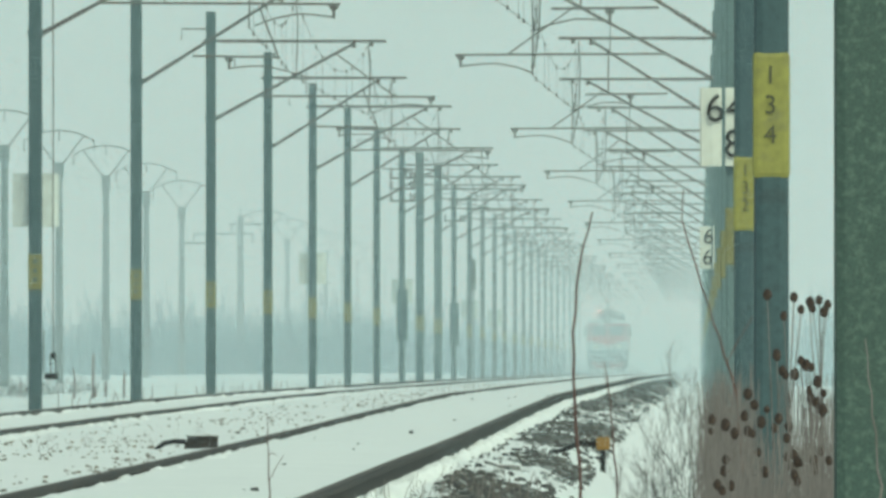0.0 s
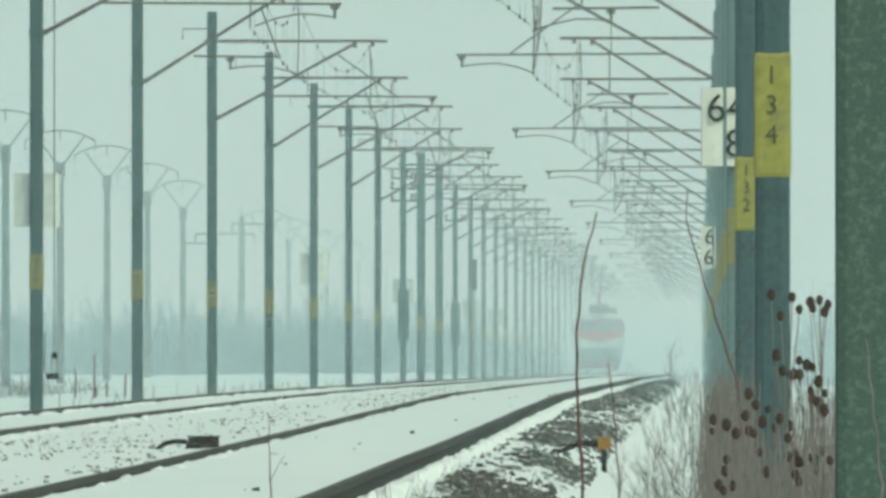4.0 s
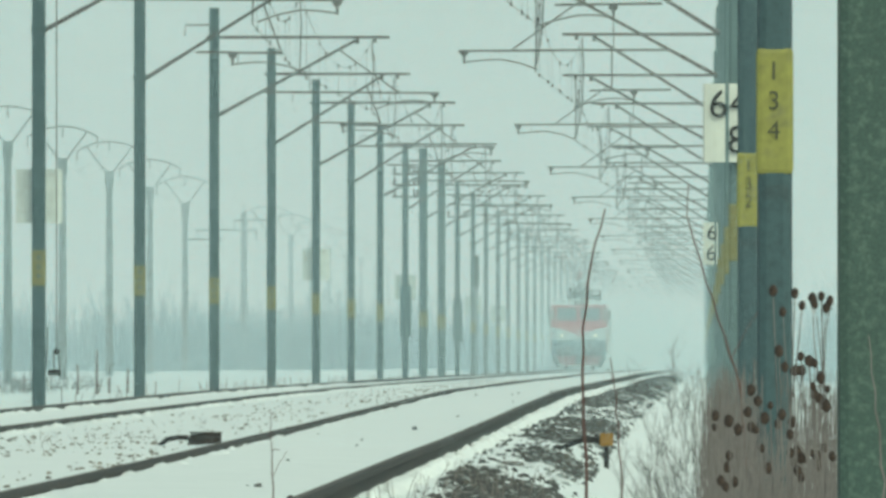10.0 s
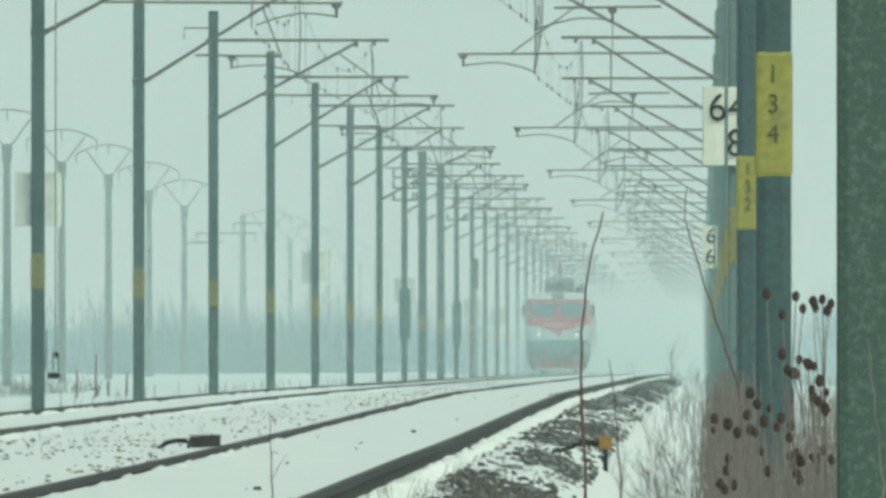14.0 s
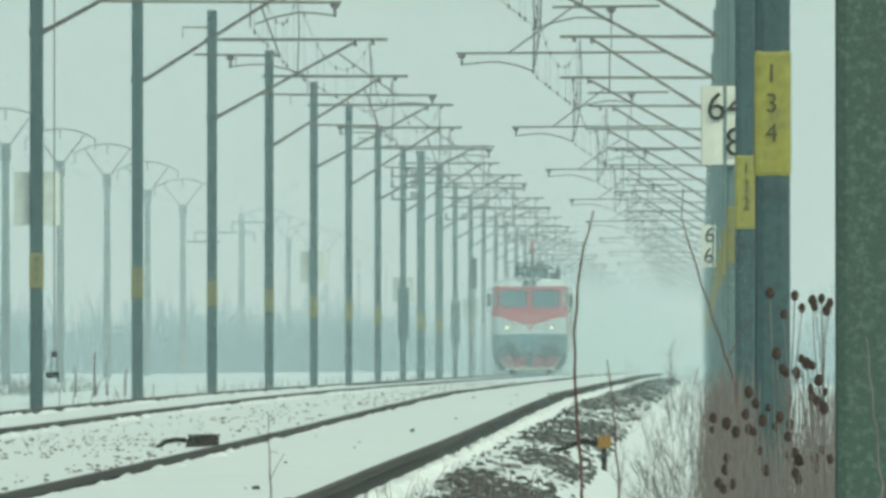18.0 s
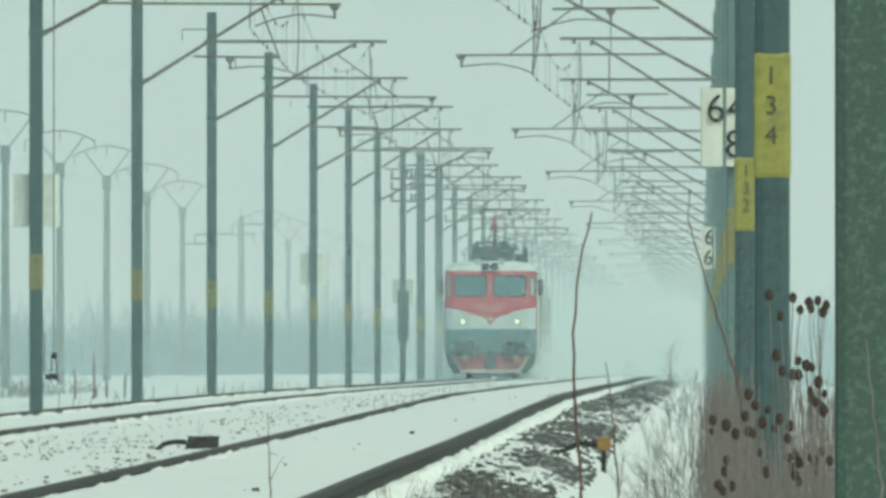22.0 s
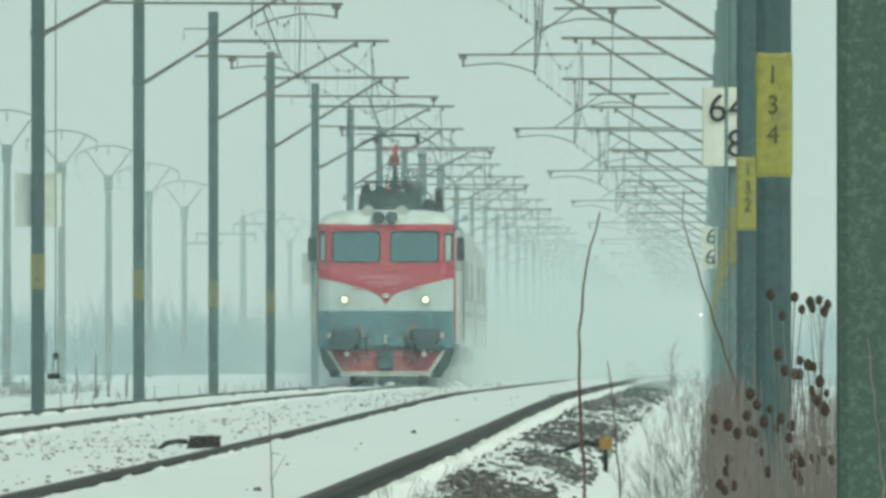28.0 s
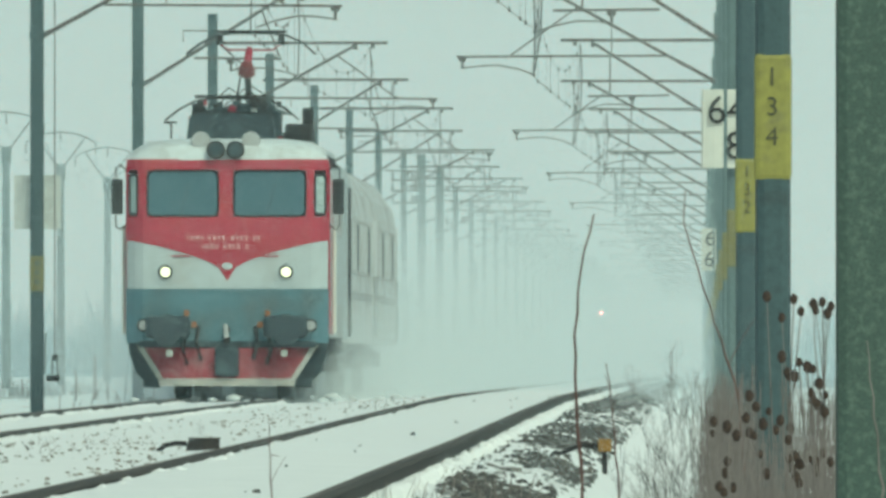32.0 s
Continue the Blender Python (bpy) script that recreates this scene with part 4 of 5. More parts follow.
    tube(bm, [(-0.015, -0.42, 1.14), (0.0, -0.43, 0.93)], 0.035, 6)
    part("link", bm, DISC, hook)
    # underframe and bogies
    bm = bmesh.new()
    box(bm, -1.35, 1.35, 0.3, length - 0.3, 0.72, 1.0, 0.03)
    part("underframe", bm, SOOT, loco)
    for by in (4.3, 15.5):
        bm = bmesh.new()
        for s in (-1, 1):
            box(bm, s * 1.08 - 0.09, s * 1.08 + 0.09, by - 3.1, by + 3.1, 0.55, 0.85, 0.04)
            for k in (-2.15, 0, 2.15):
                box(bm, s * 1.22 - 0.10, s * 1.22 + 0.10, by + k - 0.25, by + k + 0.25, 0.40, 0.85, 0.05)
        box(bm, -1.15, 1.15, by - 0.3, by + 0.3, 0.6, 0.8)
        bogie = part("bogie", bm, SOOT, loco, "dark six-wheel bogie")
        for k in (-2.15, 0, 2.15):
            for s in (-1, 1):
                bm = bmesh.new()
                tube(bm, [(s * 0.69, by + k, 0.625), (s * 0.83, by + k, 0.625)], 0.625, 24)
                part("wheel", bm, SOOT, bogie)
    for s in (-1, 1):
        bm = bmesh.new()
        loft(bm, [[(s * a, 0.45, z), (s * b, 0.45, z), (s * b, 1.6, z), (s * a, 1.6, z)] for a, b, z in ((1.02, 1.16, 0.22), (1.0, 1.36, 0.42), (1.0, 1.46, 0.70), (1.0, 1.48, 0.96))])
        part("side_skirt", bm, GRIME, loco, "dark tapered step skirt")
        bm = bmesh.new()
        box(bm, s * 1.12 - 0.13, s * 1.12 + 0.13, 0.35, 0.6, 0.20, 0.36, 0.03)
        part("rail_guard", bm, GRIME, loco)
    # roof gear
    bm = bmesh.new()
    loft(bm, [[(x0 * w, y, z) for x0, y in ((-1, 2.2), (1, 2.2), (1, 4.4), (-1, 4.4))] for w, z in ((0.66, 3.9), (0.62, 4.20), (0.58, 4.28))])
    part("resistor_box", bm, GRIME, loco, "blue-black grimy roof resistor box")
    for x, w, z in ((-0.5, 0.10, 4.42), (-0.36, 0.07, 4.35), (0.18, 0.10, 4.45), (0.52, 0.14, 4.42), (0.66, 0.08, 4.36), (-0.1, 0.18, 4.38)):
        bm = bmesh.new()
        box(bm, x - w, x + w, 3.0, 3.5, 3.95, z, 0.04)
        part("roof_gear", bm, GRIME, loco, "dark roof switchgear")
    clutter = random.Random(3)
    for k in range(26):
        bm = bmesh.new()
        x, y, z = clutter.uniform(-0.62, 0.72), clutter.uniform(2.6, 6.0), clutter.uniform(4.15, 4.5)
        w, h = clutter.uniform(0.015, 0.06), clutter.uniform(0.03, 0.12)
        box(bm, x - w, x + w, y - 0.05, y + 0.05, z - h, z + h, 0.008)
        part("roof_fitting", bm, clutter.choice((SOOT, SOOT, SOOT, MAST, RED, DISC)), loco)
    for k in range(5):
        bm = bmesh.new()
        x0, x1 = clutter.uniform(-0.7, 0.2), clutter.uniform(0.2, 1.0)
        tube(bm, [(x0, 4.0, 4.2), ((x0 + x1) / 2, 4.3, 4.55 + 0.05 * k), (x1, 4.8, 4.3)], 0.012, 5)
        part("roof_cable", bm, SOOT, loco)
    bm = bmesh.new()
    box(bm, 0.76, 1.19, 4.5, 5.6, 3.85, 4.16, 0.06)
    box(bm, 1.02, 1.18, 4.6, 4.9, 4.1, 4.40, 0.04)
    part("switch_cabinet", bm, SOOT, loco)
    for x in (-0.62, -0.25, 0.25, 0.62):
        bm = bmesh.new()
        ribbed(bm, (x, 5.2, 3.9), (x, 5.2, 4.3), 0.09, 4)
        part("roof_insulator", bm, RED, loco, "red roof insulator")
    bm = bmesh.new()
    tube(bm, [(-0.86, 1.2, 3.9), (-0.86, 1.2, 4.12), (-0.97, 1.2, 4.14), (-0.78, 1.2, 4.14)], 0.015, 5)
    part("aerial", bm, SOOT, loco)
    def pantograph(y, z_base, z_head, folded):
        head = [(-1.0, z_head - 0.33), (-0.8, z_head - 0.17), (-0.55, z_head - 0.04), (-0.3, z_head), (0.3, z_head), (0.55, z_head - 0.03), (0.8, z_head - 0.14), (1.0, z_head - 0.32)]
        bm = bmesh.new()
        for d in (-0.18, 0.18):
            tube(bm, [(x, y + d, z) for x, z in head], 0.012 if folded else 0.017, 6)
        top = part("collector_head", bm, SOOT, loco, "bowed pantograph collector head")
        bm = bmesh.new()
        for d in (-0.18, 0.18):
            box(bm, -0.55, 0.55, y + d - 0.03, y + d + 0.03, z_head + 0.005, z_head + 0.045)
        part("contact_strip", bm, SOOT, top)
        for s in (-1, 1):
            bm = bmesh.new()
            box(bm, s * 0.48 - 0.05, s * 0.48 + 0.05, y - 0.2, y + 0.2, z_head - 0.18, z_head - 0.02, 0.01)
            part("spring_box", bm, SOOT, top)
        bm = bmesh.new()
        tube(bm, [(-0.5, y, z_head - 0.16), (-0.35, y, z_head - 0.26), (0.35, y, z_head - 0.26), (0.5, y, z_head - 0.14)], 0.016, 6)
        part("cross_tube", bm, SOOT if folded else RED, top)
        bm = bmesh.new()
        if folded:
            tube(bm, [(0.0, y, z_base), (0.02, y + 1.6, z_base + 0.12)], 0.07, 8)
            tube(bm, [(0.0, y, z_head - 0.2), (0.02, y + 1.6, z_base + 0.15)], 0.045, 8)
            part("folded_arm", bm, RED, loco, "folded red pantograph arm")
        else:
            tube(bm, [(0.0, y + 1.4, z_base), (-0.04, y - 0.9, 5.10)], 0.05, 8)
            part("lower_arm", bm, SOOT, loco)
            bm = bmesh.new()
            tube(bm, [(-0.04, y - 0.9, 5.12), (-0.02, y, z_head - 0.26)], 0.07, 8, r1=0.06)
            part("upper_arm", bm, RED, loco, "red raised pantograph arm")
            bm = bmesh.new()
            lathe(bm, (-0.04, y - 0.9, 4.99), (-0.04, y - 0.9, 5.25), ((0, 0.06), (0.1, 0.11), (0.25, 0.14), (0.3, 0.115), (0.4, 0.145), (0.5, 0.12), (0.6, 0.14), (0.75, 0.10), (1, 0.07)), 14)
            part("knuckle", bm, DARK_RED, loco, "dark red pantograph insulator", True)
            bm = bmesh.new()
            tube(bm, [(-0.3, y + 0.9, z_base + 0.25), (-0.1, y - 0.8, 5.2), (-0.45, y, z_head - 0.2)], 0.014, 5)
            part("guide_rod", bm, SOOT, loco)
        bm = bmesh.new()
        for s in (-1, 1):
            box(bm, s * 0.55 - 0.05, s * 0.55 + 0.05, y - 0.2, y + 1.8, z_base - 0.10, z_base)
            box(bm, -0.6, 0.6, y + 0.8 + s * 0.9 - 0.05, y + 0.8 + s * 0.9 + 0.05, z_base - 0.10, z_base)
        part("base_frame", bm, SOOT, loco)
    pantograph(3.0, 4.32, 4.52, True)
    pantograph(15.2, 4.15, 5.70, False)
    return loco


def make_coach(index):
    c = thing("passenger_coach", "pale grey-white passenger coach with dark windows behind the locomotive", "railway coach", group="passenger coaches")
    L = 24.3
    def section(y, w=1.42):
        return [(x, y, z) for x, z in ((-w, 0.85), (-w - 0.01, 2.9), (-w + 0.07, 3.3), (-w + 0.35, 3.7), (-0.5, 3.95), (0, 4.0), (0.5, 3.95), (w - 0.35, 3.7), (w - 0.07, 3.3), (w + 0.01, 2.9), (w, 0.85))]
    bm = bmesh.new()
    loft(bm, [section(0), section(L)])
    part("body", bm, COACH, c)
    bm = bmesh.new()
    loft(bm, [[(x, y, z + 0.012) for x, y, z in section(y)[3:8]] for y in (0.05, L - 0.05)], closed=False, cap=False)
    part("roof", bm, DISC, c, "grey snow-dusted roof")
    for s in (-1, 1):
        for k in range(9):
            y0 = 3.0 + 2.05 * k
            bm = bmesh.new()
            box(bm, s * 1.432 - 0.012, s * 1.432 + 0.012, y0, y0 + 1.4, 1.95, 2.85, 0.02)
            w = part("window", bm, DISC, c, "frosted coach window")
            bm = bmesh.new()
            box(bm, s * 1.436 - 0.012, s * 1.436 + 0.012, y0 + 0.06, y0 + 1.34, 2.02, 2.78)
            part("pane", bm, GRIME if k in (2, 7) else COACH, w)
        for y0 in (0.5, L - 1.4):
            bm = bmesh.new()
            box(bm, s * 1.437 - 0.012, s * 1.437 + 0.012, y0, y0 + 0.9, 0.9, 2.95, 0.02)
            d = part("door", bm, COACH, c)
            bm = bmesh.new()
            box(bm, s * 1.442 - 0.012, s * 1.442 + 0.012, y0 + 0.2, y0 + 0.7, 1.0, 2.0)
            part("door_pane", bm, GRIME, d)
        bm = bmesh.new()
        box(bm, s * 1.434 - 0.008, s * 1.434 + 0.008, 2.0, L - 2.0, 1.55, 1.68)
        part("stripe", bm, DISC, c)
    bm = bmesh.new()
    box(bm, -0.75, 0.75, -0.35, 0.02, 1.0, 3.3, 0.05)
    part("gangway", bm, RUBBER, c)
    bm = bmesh.new()
    box(bm, -1.1, 1.1, 7, 17, 0.45, 0.9, 0.05)
    part("underframe_box", bm, SOOT, c)
    for by in (3.2, L - 3.2):
        bm = bmesh.new()
        for s in (-1, 1):
            box(bm, s * 1.05 - 0.08, s * 1.05 + 0.08, by - 1.9, by + 1.9, 0.45, 0.75, 0.04)
        box(bm, -1.1, 1.1, by - 0.25, by + 0.25, 0.5, 0.7)
        bg = part("bogie", bm, SOOT, c)
        for k in (-1.25, 1.25):
            for s in (-1, 1):
                bm = bmesh.new()
                tube(bm, [(s * 0.69, by + k, 0.46), (s * 0.83, by + k, 0.46)], 0.46, 20)
                part("wheel", bm, SOOT, bg)
    return c


loco = make_loco()
for piece in loco.children:
    if not piece.name.startswith("bogie"):
        piece.location.z -= 0.035      # worn wheels and springs sit the body a little low
coaches = [make_coach(0), make_coach(1)]

# powder snow whirled up along and behind the train, in veils that travel with it
cloud = thing("snow_cloud", "white cloud of powder snow whirled up behind the train", "snow cloud", kind="stuff")
rng = random.Random(5)
for s, left, right, high, dens in ((2.5, -2.0, 3.4, 0.6, 0.08), (4.5, -2.0, 3.8, 0.8, 0.12), (7, -2.2, 4.2, 1.0, 0.2), (10, -2.4, 4.6, 1.3, 0.32), (13, -2.6, 4.8, 1.5, 0.35), (16.5, -3.0, 5.2, 1.7, 0.30), (20, -3.2, 5.5, 2.0, 0.22), (30, -3.4, 6.8, 2.4, 0.25), (42, -3.6, 7.8, 2.9, 0.25),
                                   (56, -3.8, 8.6, 3.3, 0.28), (72, -4, 9.2, 4.0, 0.3), (90, -4.2, 9.6, 4.6, 0.30), (110, -4.4, 9.9, 5.0, 0.30), (135, -4.6, 10, 5.4, 0.30),
                                   (165, -4.8, 10, 5.8, 0.30), (200, -5, 10, 6.2, 0.26), (240, -5, 8, 6.6, 0.24), (285, -5, 8, 7, 0.20), (335, -5, 8, 7, 0.16), (390, -5, 8, 7, 0.12), (450, -5, 8, 7, 0.10)):
    left *= 1.5 if s > 40 else 1.0
    spikes, gap, lean = [], 0.006 if s < 60 else 0.012, rng.uniform(-0.12, 0.12)
    n = int((right - left) / gap)
    for k in range(n):
        t = (k + 0.5 + rng.uniform(-0.5, 0.5)) / n
        x = left + (right - left) * t
        soft = min(1.0, t / 0.35) * min(1.0, (1 - t) / 0.45)
        soft = soft * soft * (3 - 2 * soft)
        ragged = 0.75 + 0.5 * noise.noise((x * 0.5, s * 0.3, 4)) + rng.uniform(-0.05, 0.08)
        w, h = 0.5 * gap * dens * 1.15 * soft, max(0.4, high * 1.15 * ragged)
        spikes += [(x - w, 0, -0.5), (x + w, 0, -0.5), (x + w * 0.55 + lean * h * 0.6, 0, h * 0.6), (x + lean * h, 0, h), (x - w * 0.55 + lean * h * 0.6, 0, h * 0.6)]
    me = bpy.data.meshes.new("veil")
    me.from_pydata(spikes, [], [tuple(range(5 * k, 5 * k + 5)) for k in range(n)])
    me.materials.append(DUST)
    v = new("veil", me)
    v.parent = cloud
    v.location = (0, s, 0)
# a roll of thrown-up snow in front of the wheels
bm = bmesh.new()
for k in range(46):
    a = rng.uniform(-1.5, 2.6)
    bmesh.ops.create_icosphere(bm, subdivisions=1, radius=rng.uniform(0.03, 0.09), matrix=Matrix.Translation((a, rng.uniform(-0.4, 1.2), rng.uniform(-0.12, 0.03))) @ Matrix.Diagonal((1.6, 1, 0.7, 1)))
part("snow_spray", bm, ROOF_SNOW, cloud, "low roll of thrown-up snow", True)


# ---- trackside things ----
jb = thing("track_box", "dark track junction box with a curved cable beside the rail", "junction box", pose(-3.885, 154, ground_z(-3.88, 154) - 0.006))
bm = bmesh.new()
loft(bm, [[(-0.13, y, z0), (0.13, y, z0 + 0.02), (0.13, y, 0.10), (-0.1, y, 0.092)] for y, z0 in ((-0.12, 0.0), (0.14, 0.0))])
part("housing", bm, SOOT, jb)
bm = bmesh.new()
box(bm, -0.11, 0.14, -0.13, 0.15, 0.096, 0.108, 0.005)
part("lid", bm, RAIL, jb)
bm = bmesh.new()
tube(bm, [(-0.12, 0, 0.06), (-0.2, -0.02, 0.065), (-0.28, -0.04, 0.05), (-0.335, -0.06, 0.01), (-0.355, -0.08, -0.06)], 0.02, 7)
part("cable", bm, SOOT, jb)

mk = thing("cable_marker", "short dark stake with a yellow-orange cap and a black cable", "marker stake", pose(-0.88, 172, ground_z(-0.88, 172)))
bm = bmesh.new()
box(bm, -0.022, 0.022, -0.03, 0.03, -0.1, 0.21, 0.006)
part("stake", bm, SOOT, mk)
bm = bmesh.new()
box(bm, -0.055, 0.06, -0.06, 0.06, 0.19, 0.30, 0.012)
part("cap", bm, material("ochre_cap", (0.30, 0.17, 0.045), 0.7, 0.0, 30, 0.25, 0.1), mk, "yellow-orange cap")
bm = bmesh.new()
tube(bm, [(-0.05, 0, 0.24), (-0.2, 0.0, 0.25), (-0.34, -0.02, 0.19), (-0.48, -0.05, 0.15), (-0.58, -0.1, 0.13)], 0.03, 7, r1=0.012)
part("cable", bm, SOOT, mk)

# thin fence stakes and stalks beyond the far track
rng = random.Random(11)
for k, (px, h) in enumerate(((-21.6, 0.7), (-20.4, 1.0), (-19.95, 1.5), (-19.7, 0.55), (-19.3, 0.8), (-19.0, 0.7), (-22.7, 0.6), (-20.8, 0.45), (-23.6, 0.5))):
    y = 640 + 6 * k
    st = thing("fence_stake", "thin dark wooden stake standing in the snow", "stake", pose(px, y, ground_z(px, y)), "fence stakes")
    bm = bmesh.new()
    tube(bm, [(0, 0, -0.3), (rng.uniform(-0.04, 0.04), 0, h * 0.6), (rng.uniform(-0.06, 0.06), 0, h)], 0.05, 5, r1=0.03)
    part("pole", bm, TWIG, st)


# ---- ballast ----
def stones(name, count, xr, yr, size, label, seed, dens=None, mat=None):
    """Broken stone lying loose on the snow, in patches."""
    rng = random.Random(seed)
    verts, faces = [], []
    base = [(-1, -1, -0.6), (1, -1, -0.6), (1, 1, -0.6), (-1, 1, -0.6), (-0.7, -0.7, 0.7), (0.8, -0.6, 0.5), (0.6, 0.7, 0.8), (-0.6, 0.8, 0.6)]
    quads = ((0, 1, 5, 4), (1, 2, 6, 5), (2, 3, 7, 6), (3, 0, 4, 7), (4, 5, 6, 7))
    made = 0
    while made < count:
        t = rng.random()
        x, y = rng.uniform(*xr), yr[0] * (yr[1] / yr[0]) ** t
        if dens and rng.random() > dens(x, y):
            continue
        s = rng.uniform(*size) * (0.5 + rng.random())
        a, o = rng.uniform(0, 6.3), len(verts)
        z = ground_z(x, y)
        ca, sa = math.cos(a) * s, math.sin(a) * s
        for bx, by, bz in base:
            j = rng.uniform(0.7, 1.2)
            verts.append((x + (bx * ca - by * sa) * j, y + (bx * sa + by * ca) * j, z + bz * s * 1.25 * j))
        faces += [tuple(o + i for i in q) for q in quads]
        made += 1
    me = bpy.data.meshes.new(name)
    me.from_pydata(verts, [], faces)
    me.materials.append(mat or STONE)
    return tagged(new(name, me), label, "ballast", kind="stuff")


def patch(x, y):
    return max(0.0, min(1.0, 0.5 + 2.2 * noise.noise((x * 1.3, y * 0.05, 2)) + 0.6 * noise.noise((x * 4, y * 0.3, 5))))


def shoulder(x, y):
    """Snow lies in patches on the near shoulder and is swept off it further down the line."""
    swept = min(1.0, max(0.0, (y - 175) / 110))
    return (0.05 + 0.95 * patch(x, y) ** (2.2 - 1.5 * swept)) * (1.0 if -1.62 < x < -1.05 else 0.4)


stones("ballast", 9000, (-1.74, -0.92), (92, 760), (0.010, 0.027), "bare dark ballast stones along the sleeper ends", 3, shoulder)
stones("ballast", 2200, (-1.74, -0.92), (92, 420), (0.009, 0.022), "snow-dusted ballast stones along the sleeper ends", 13, shoulder, DUSTED_STONE)
stones("ballast", 420, (-1.96, -1.72), (92, 330), (0.007, 0.017), "dark stones and fastenings along the foot of the rail", 14, lambda x, y: patch(x + 3, y))
stones("ballast", 1100, (-6.0, -3.65), (110, 520), (0.007, 0.015), "dark ballast stones scattered through snow between tracks", 4, lambda x, y: 0.15 + 0.85 * patch(x + 9, y) ** 2, PEBBLE)
stones("ballast", 16, (-3.3, -2.1), (95, 300), (0.01, 0.02), "few stones on the snow between the rails", 6)


# loose snow heaped against the rails, sleeper by sleeper
def rail_snow():
    rng = random.Random(8)
    verts, faces = [], []
    for cx in TRACKS:
        for side in (-0.753, 0.753):
            y = 92.0
            while y < 430:
                y += 0.6 + 0.12 * rng.random()
                if rng.random() < 0.25:
                    continue
                x = cx + side + rng.uniform(0.07, 0.13)
                top = rail_z(y, x) - (rng.uniform(0.015, 0.06) if side < 0 or cx < -5 else rng.uniform(0.07, 0.13))
                r, o = rng.uniform(0.06, 0.12), len(verts)
                zb = ground_z(x, y) - 0.06
                verts.append((x, y, top))
                for ring, f in ((0.55, 0.75), (1.0, 0.0)):
                    for k in range(7):
                        a = 2 * math.pi * k / 7 + ring
                        q = rng.uniform(0.8, 1.2) * r * ring
                        verts.append((x + q * math.cos(a), y + 2.2 * q * math.sin(a), zb + (top - zb) * f))
                for k in range(7):
                    faces.append((o, o + 1 + k, o + 1 + (k + 1) % 7))
                    faces.append((o + 1 + k, o + 8 + k, o + 8 + (k + 1) % 7, o + 1 + (k + 1) % 7))
    me = bpy.data.meshes.new("rail_snow")
    me.from_pydata(verts, [], faces)
    me.materials.append(CLEAN_SNOW)
    for p in me.polygons:
        p.use_smooth = True
    tagged(new("rail_snow", me), "loose white snow heaped unevenly against the rails", "snow", kind="stuff")


rail_snow()

# ---- sleepers under the snow, their ends showing ----
sleeper_me = bmesh.new()
box(sleeper_me, -1.3, 1.3, -0.13, 0.13, -0.14, 0.0, 0.02)
sleeper = part("sleeper", sleeper_me, CONCRETE)
tagged(sleeper, "concrete sleeper nearly buried in snow", "sleeper", "track sleepers")
first = True
for i in range(120):
    y = 92 + 0.62 * i
    ob = sleeper if first else sleeper.copy()
    if not first:
        scene.collection.objects.link(ob)
    first = False
    ob.location = (TRACKS[0] + rng.uniform(-0.03, 0.03), y + rng.uniform(-0.05, 0.05), rail_z(y, TRACKS[0]) - 0.19 + rng.uniform(-0.03, 0.01))


# ---- plants ----
def stalk(bm, base, top, r, rng, bend=0.05, n=5):
    base, top = Vector(base), Vector(top)
    off = Vector((rng.uniform(-bend, bend), rng.uniform(-bend, bend), 0))
    pts = [base.lerp(top, t) + off * math.sin(math.pi * t) for t in (k / n for k in range(n + 1))]
    tube(bm, pts, r, 4, r1=r * 0.5, cap=False)
    return pts


def seed_head(bm, at, r, rng):
    """A prickly oval seed head: rings with jagged bracts."""
    at = Vector(at)
    rings, seg = [], 9
    for j in range(8):
        t = j / 7
        rad = r * max(0.12, math.sin(math.pi * (0.06 + 0.88 * t)) ** 0.7)
        rings.append([at + Vector(((rad * (1 + (0.34 if (k + j) % 2 else 0) + rng.uniform(-0.12, 0.22))) * math.cos(2 * math.pi * k / seg), rad * math.sin(2 * math.pi * k / seg), (t - 0.35) * r * 3.3)) for k in range(seg)])
    loft(bm, rings)


def make_teasel(x, y, height, seed, heads):
    """A dead branching weed with dark seed heads."""
    rng = random.Random(seed)
    z = ground_z(x, y)
    t = thing("seed_head_weed", "dry pale weed with dark brown prickly seed heads", "dry weed", pose(x, y, z), "dry weeds")
    bm = bmesh.new()
    top = (rng.uniform(-0.008, 0.008), rng.uniform(-0.05, 0.05), height)
    main = stalk(bm, (0, 0, -0.1), top, 0.0030, rng, 0.04, 6)
    tips = [top]
    for k in range(heads - 1):
        b = main[5]
        tip = (top[0] + (-1) ** k * rng.uniform(0.010, 0.024), top[1] + rng.uniform(-0.03, 0.03), height - rng.uniform(0.0, 0.05))
        stalk(bm, b, tip, 0.0022, rng, 0.01, 3)
        tips.append(tip)
    part("stem", bm, STEM, t)
    for tip in tips:
        bm = bmesh.new()
        seed_head(bm, (0, 0, 0), rng.uniform(0.0060, 0.0102), rng)
        h = part("seed_head", bm, BURR, t)
        h.location = tip
    return t


rng = random.Random(21)
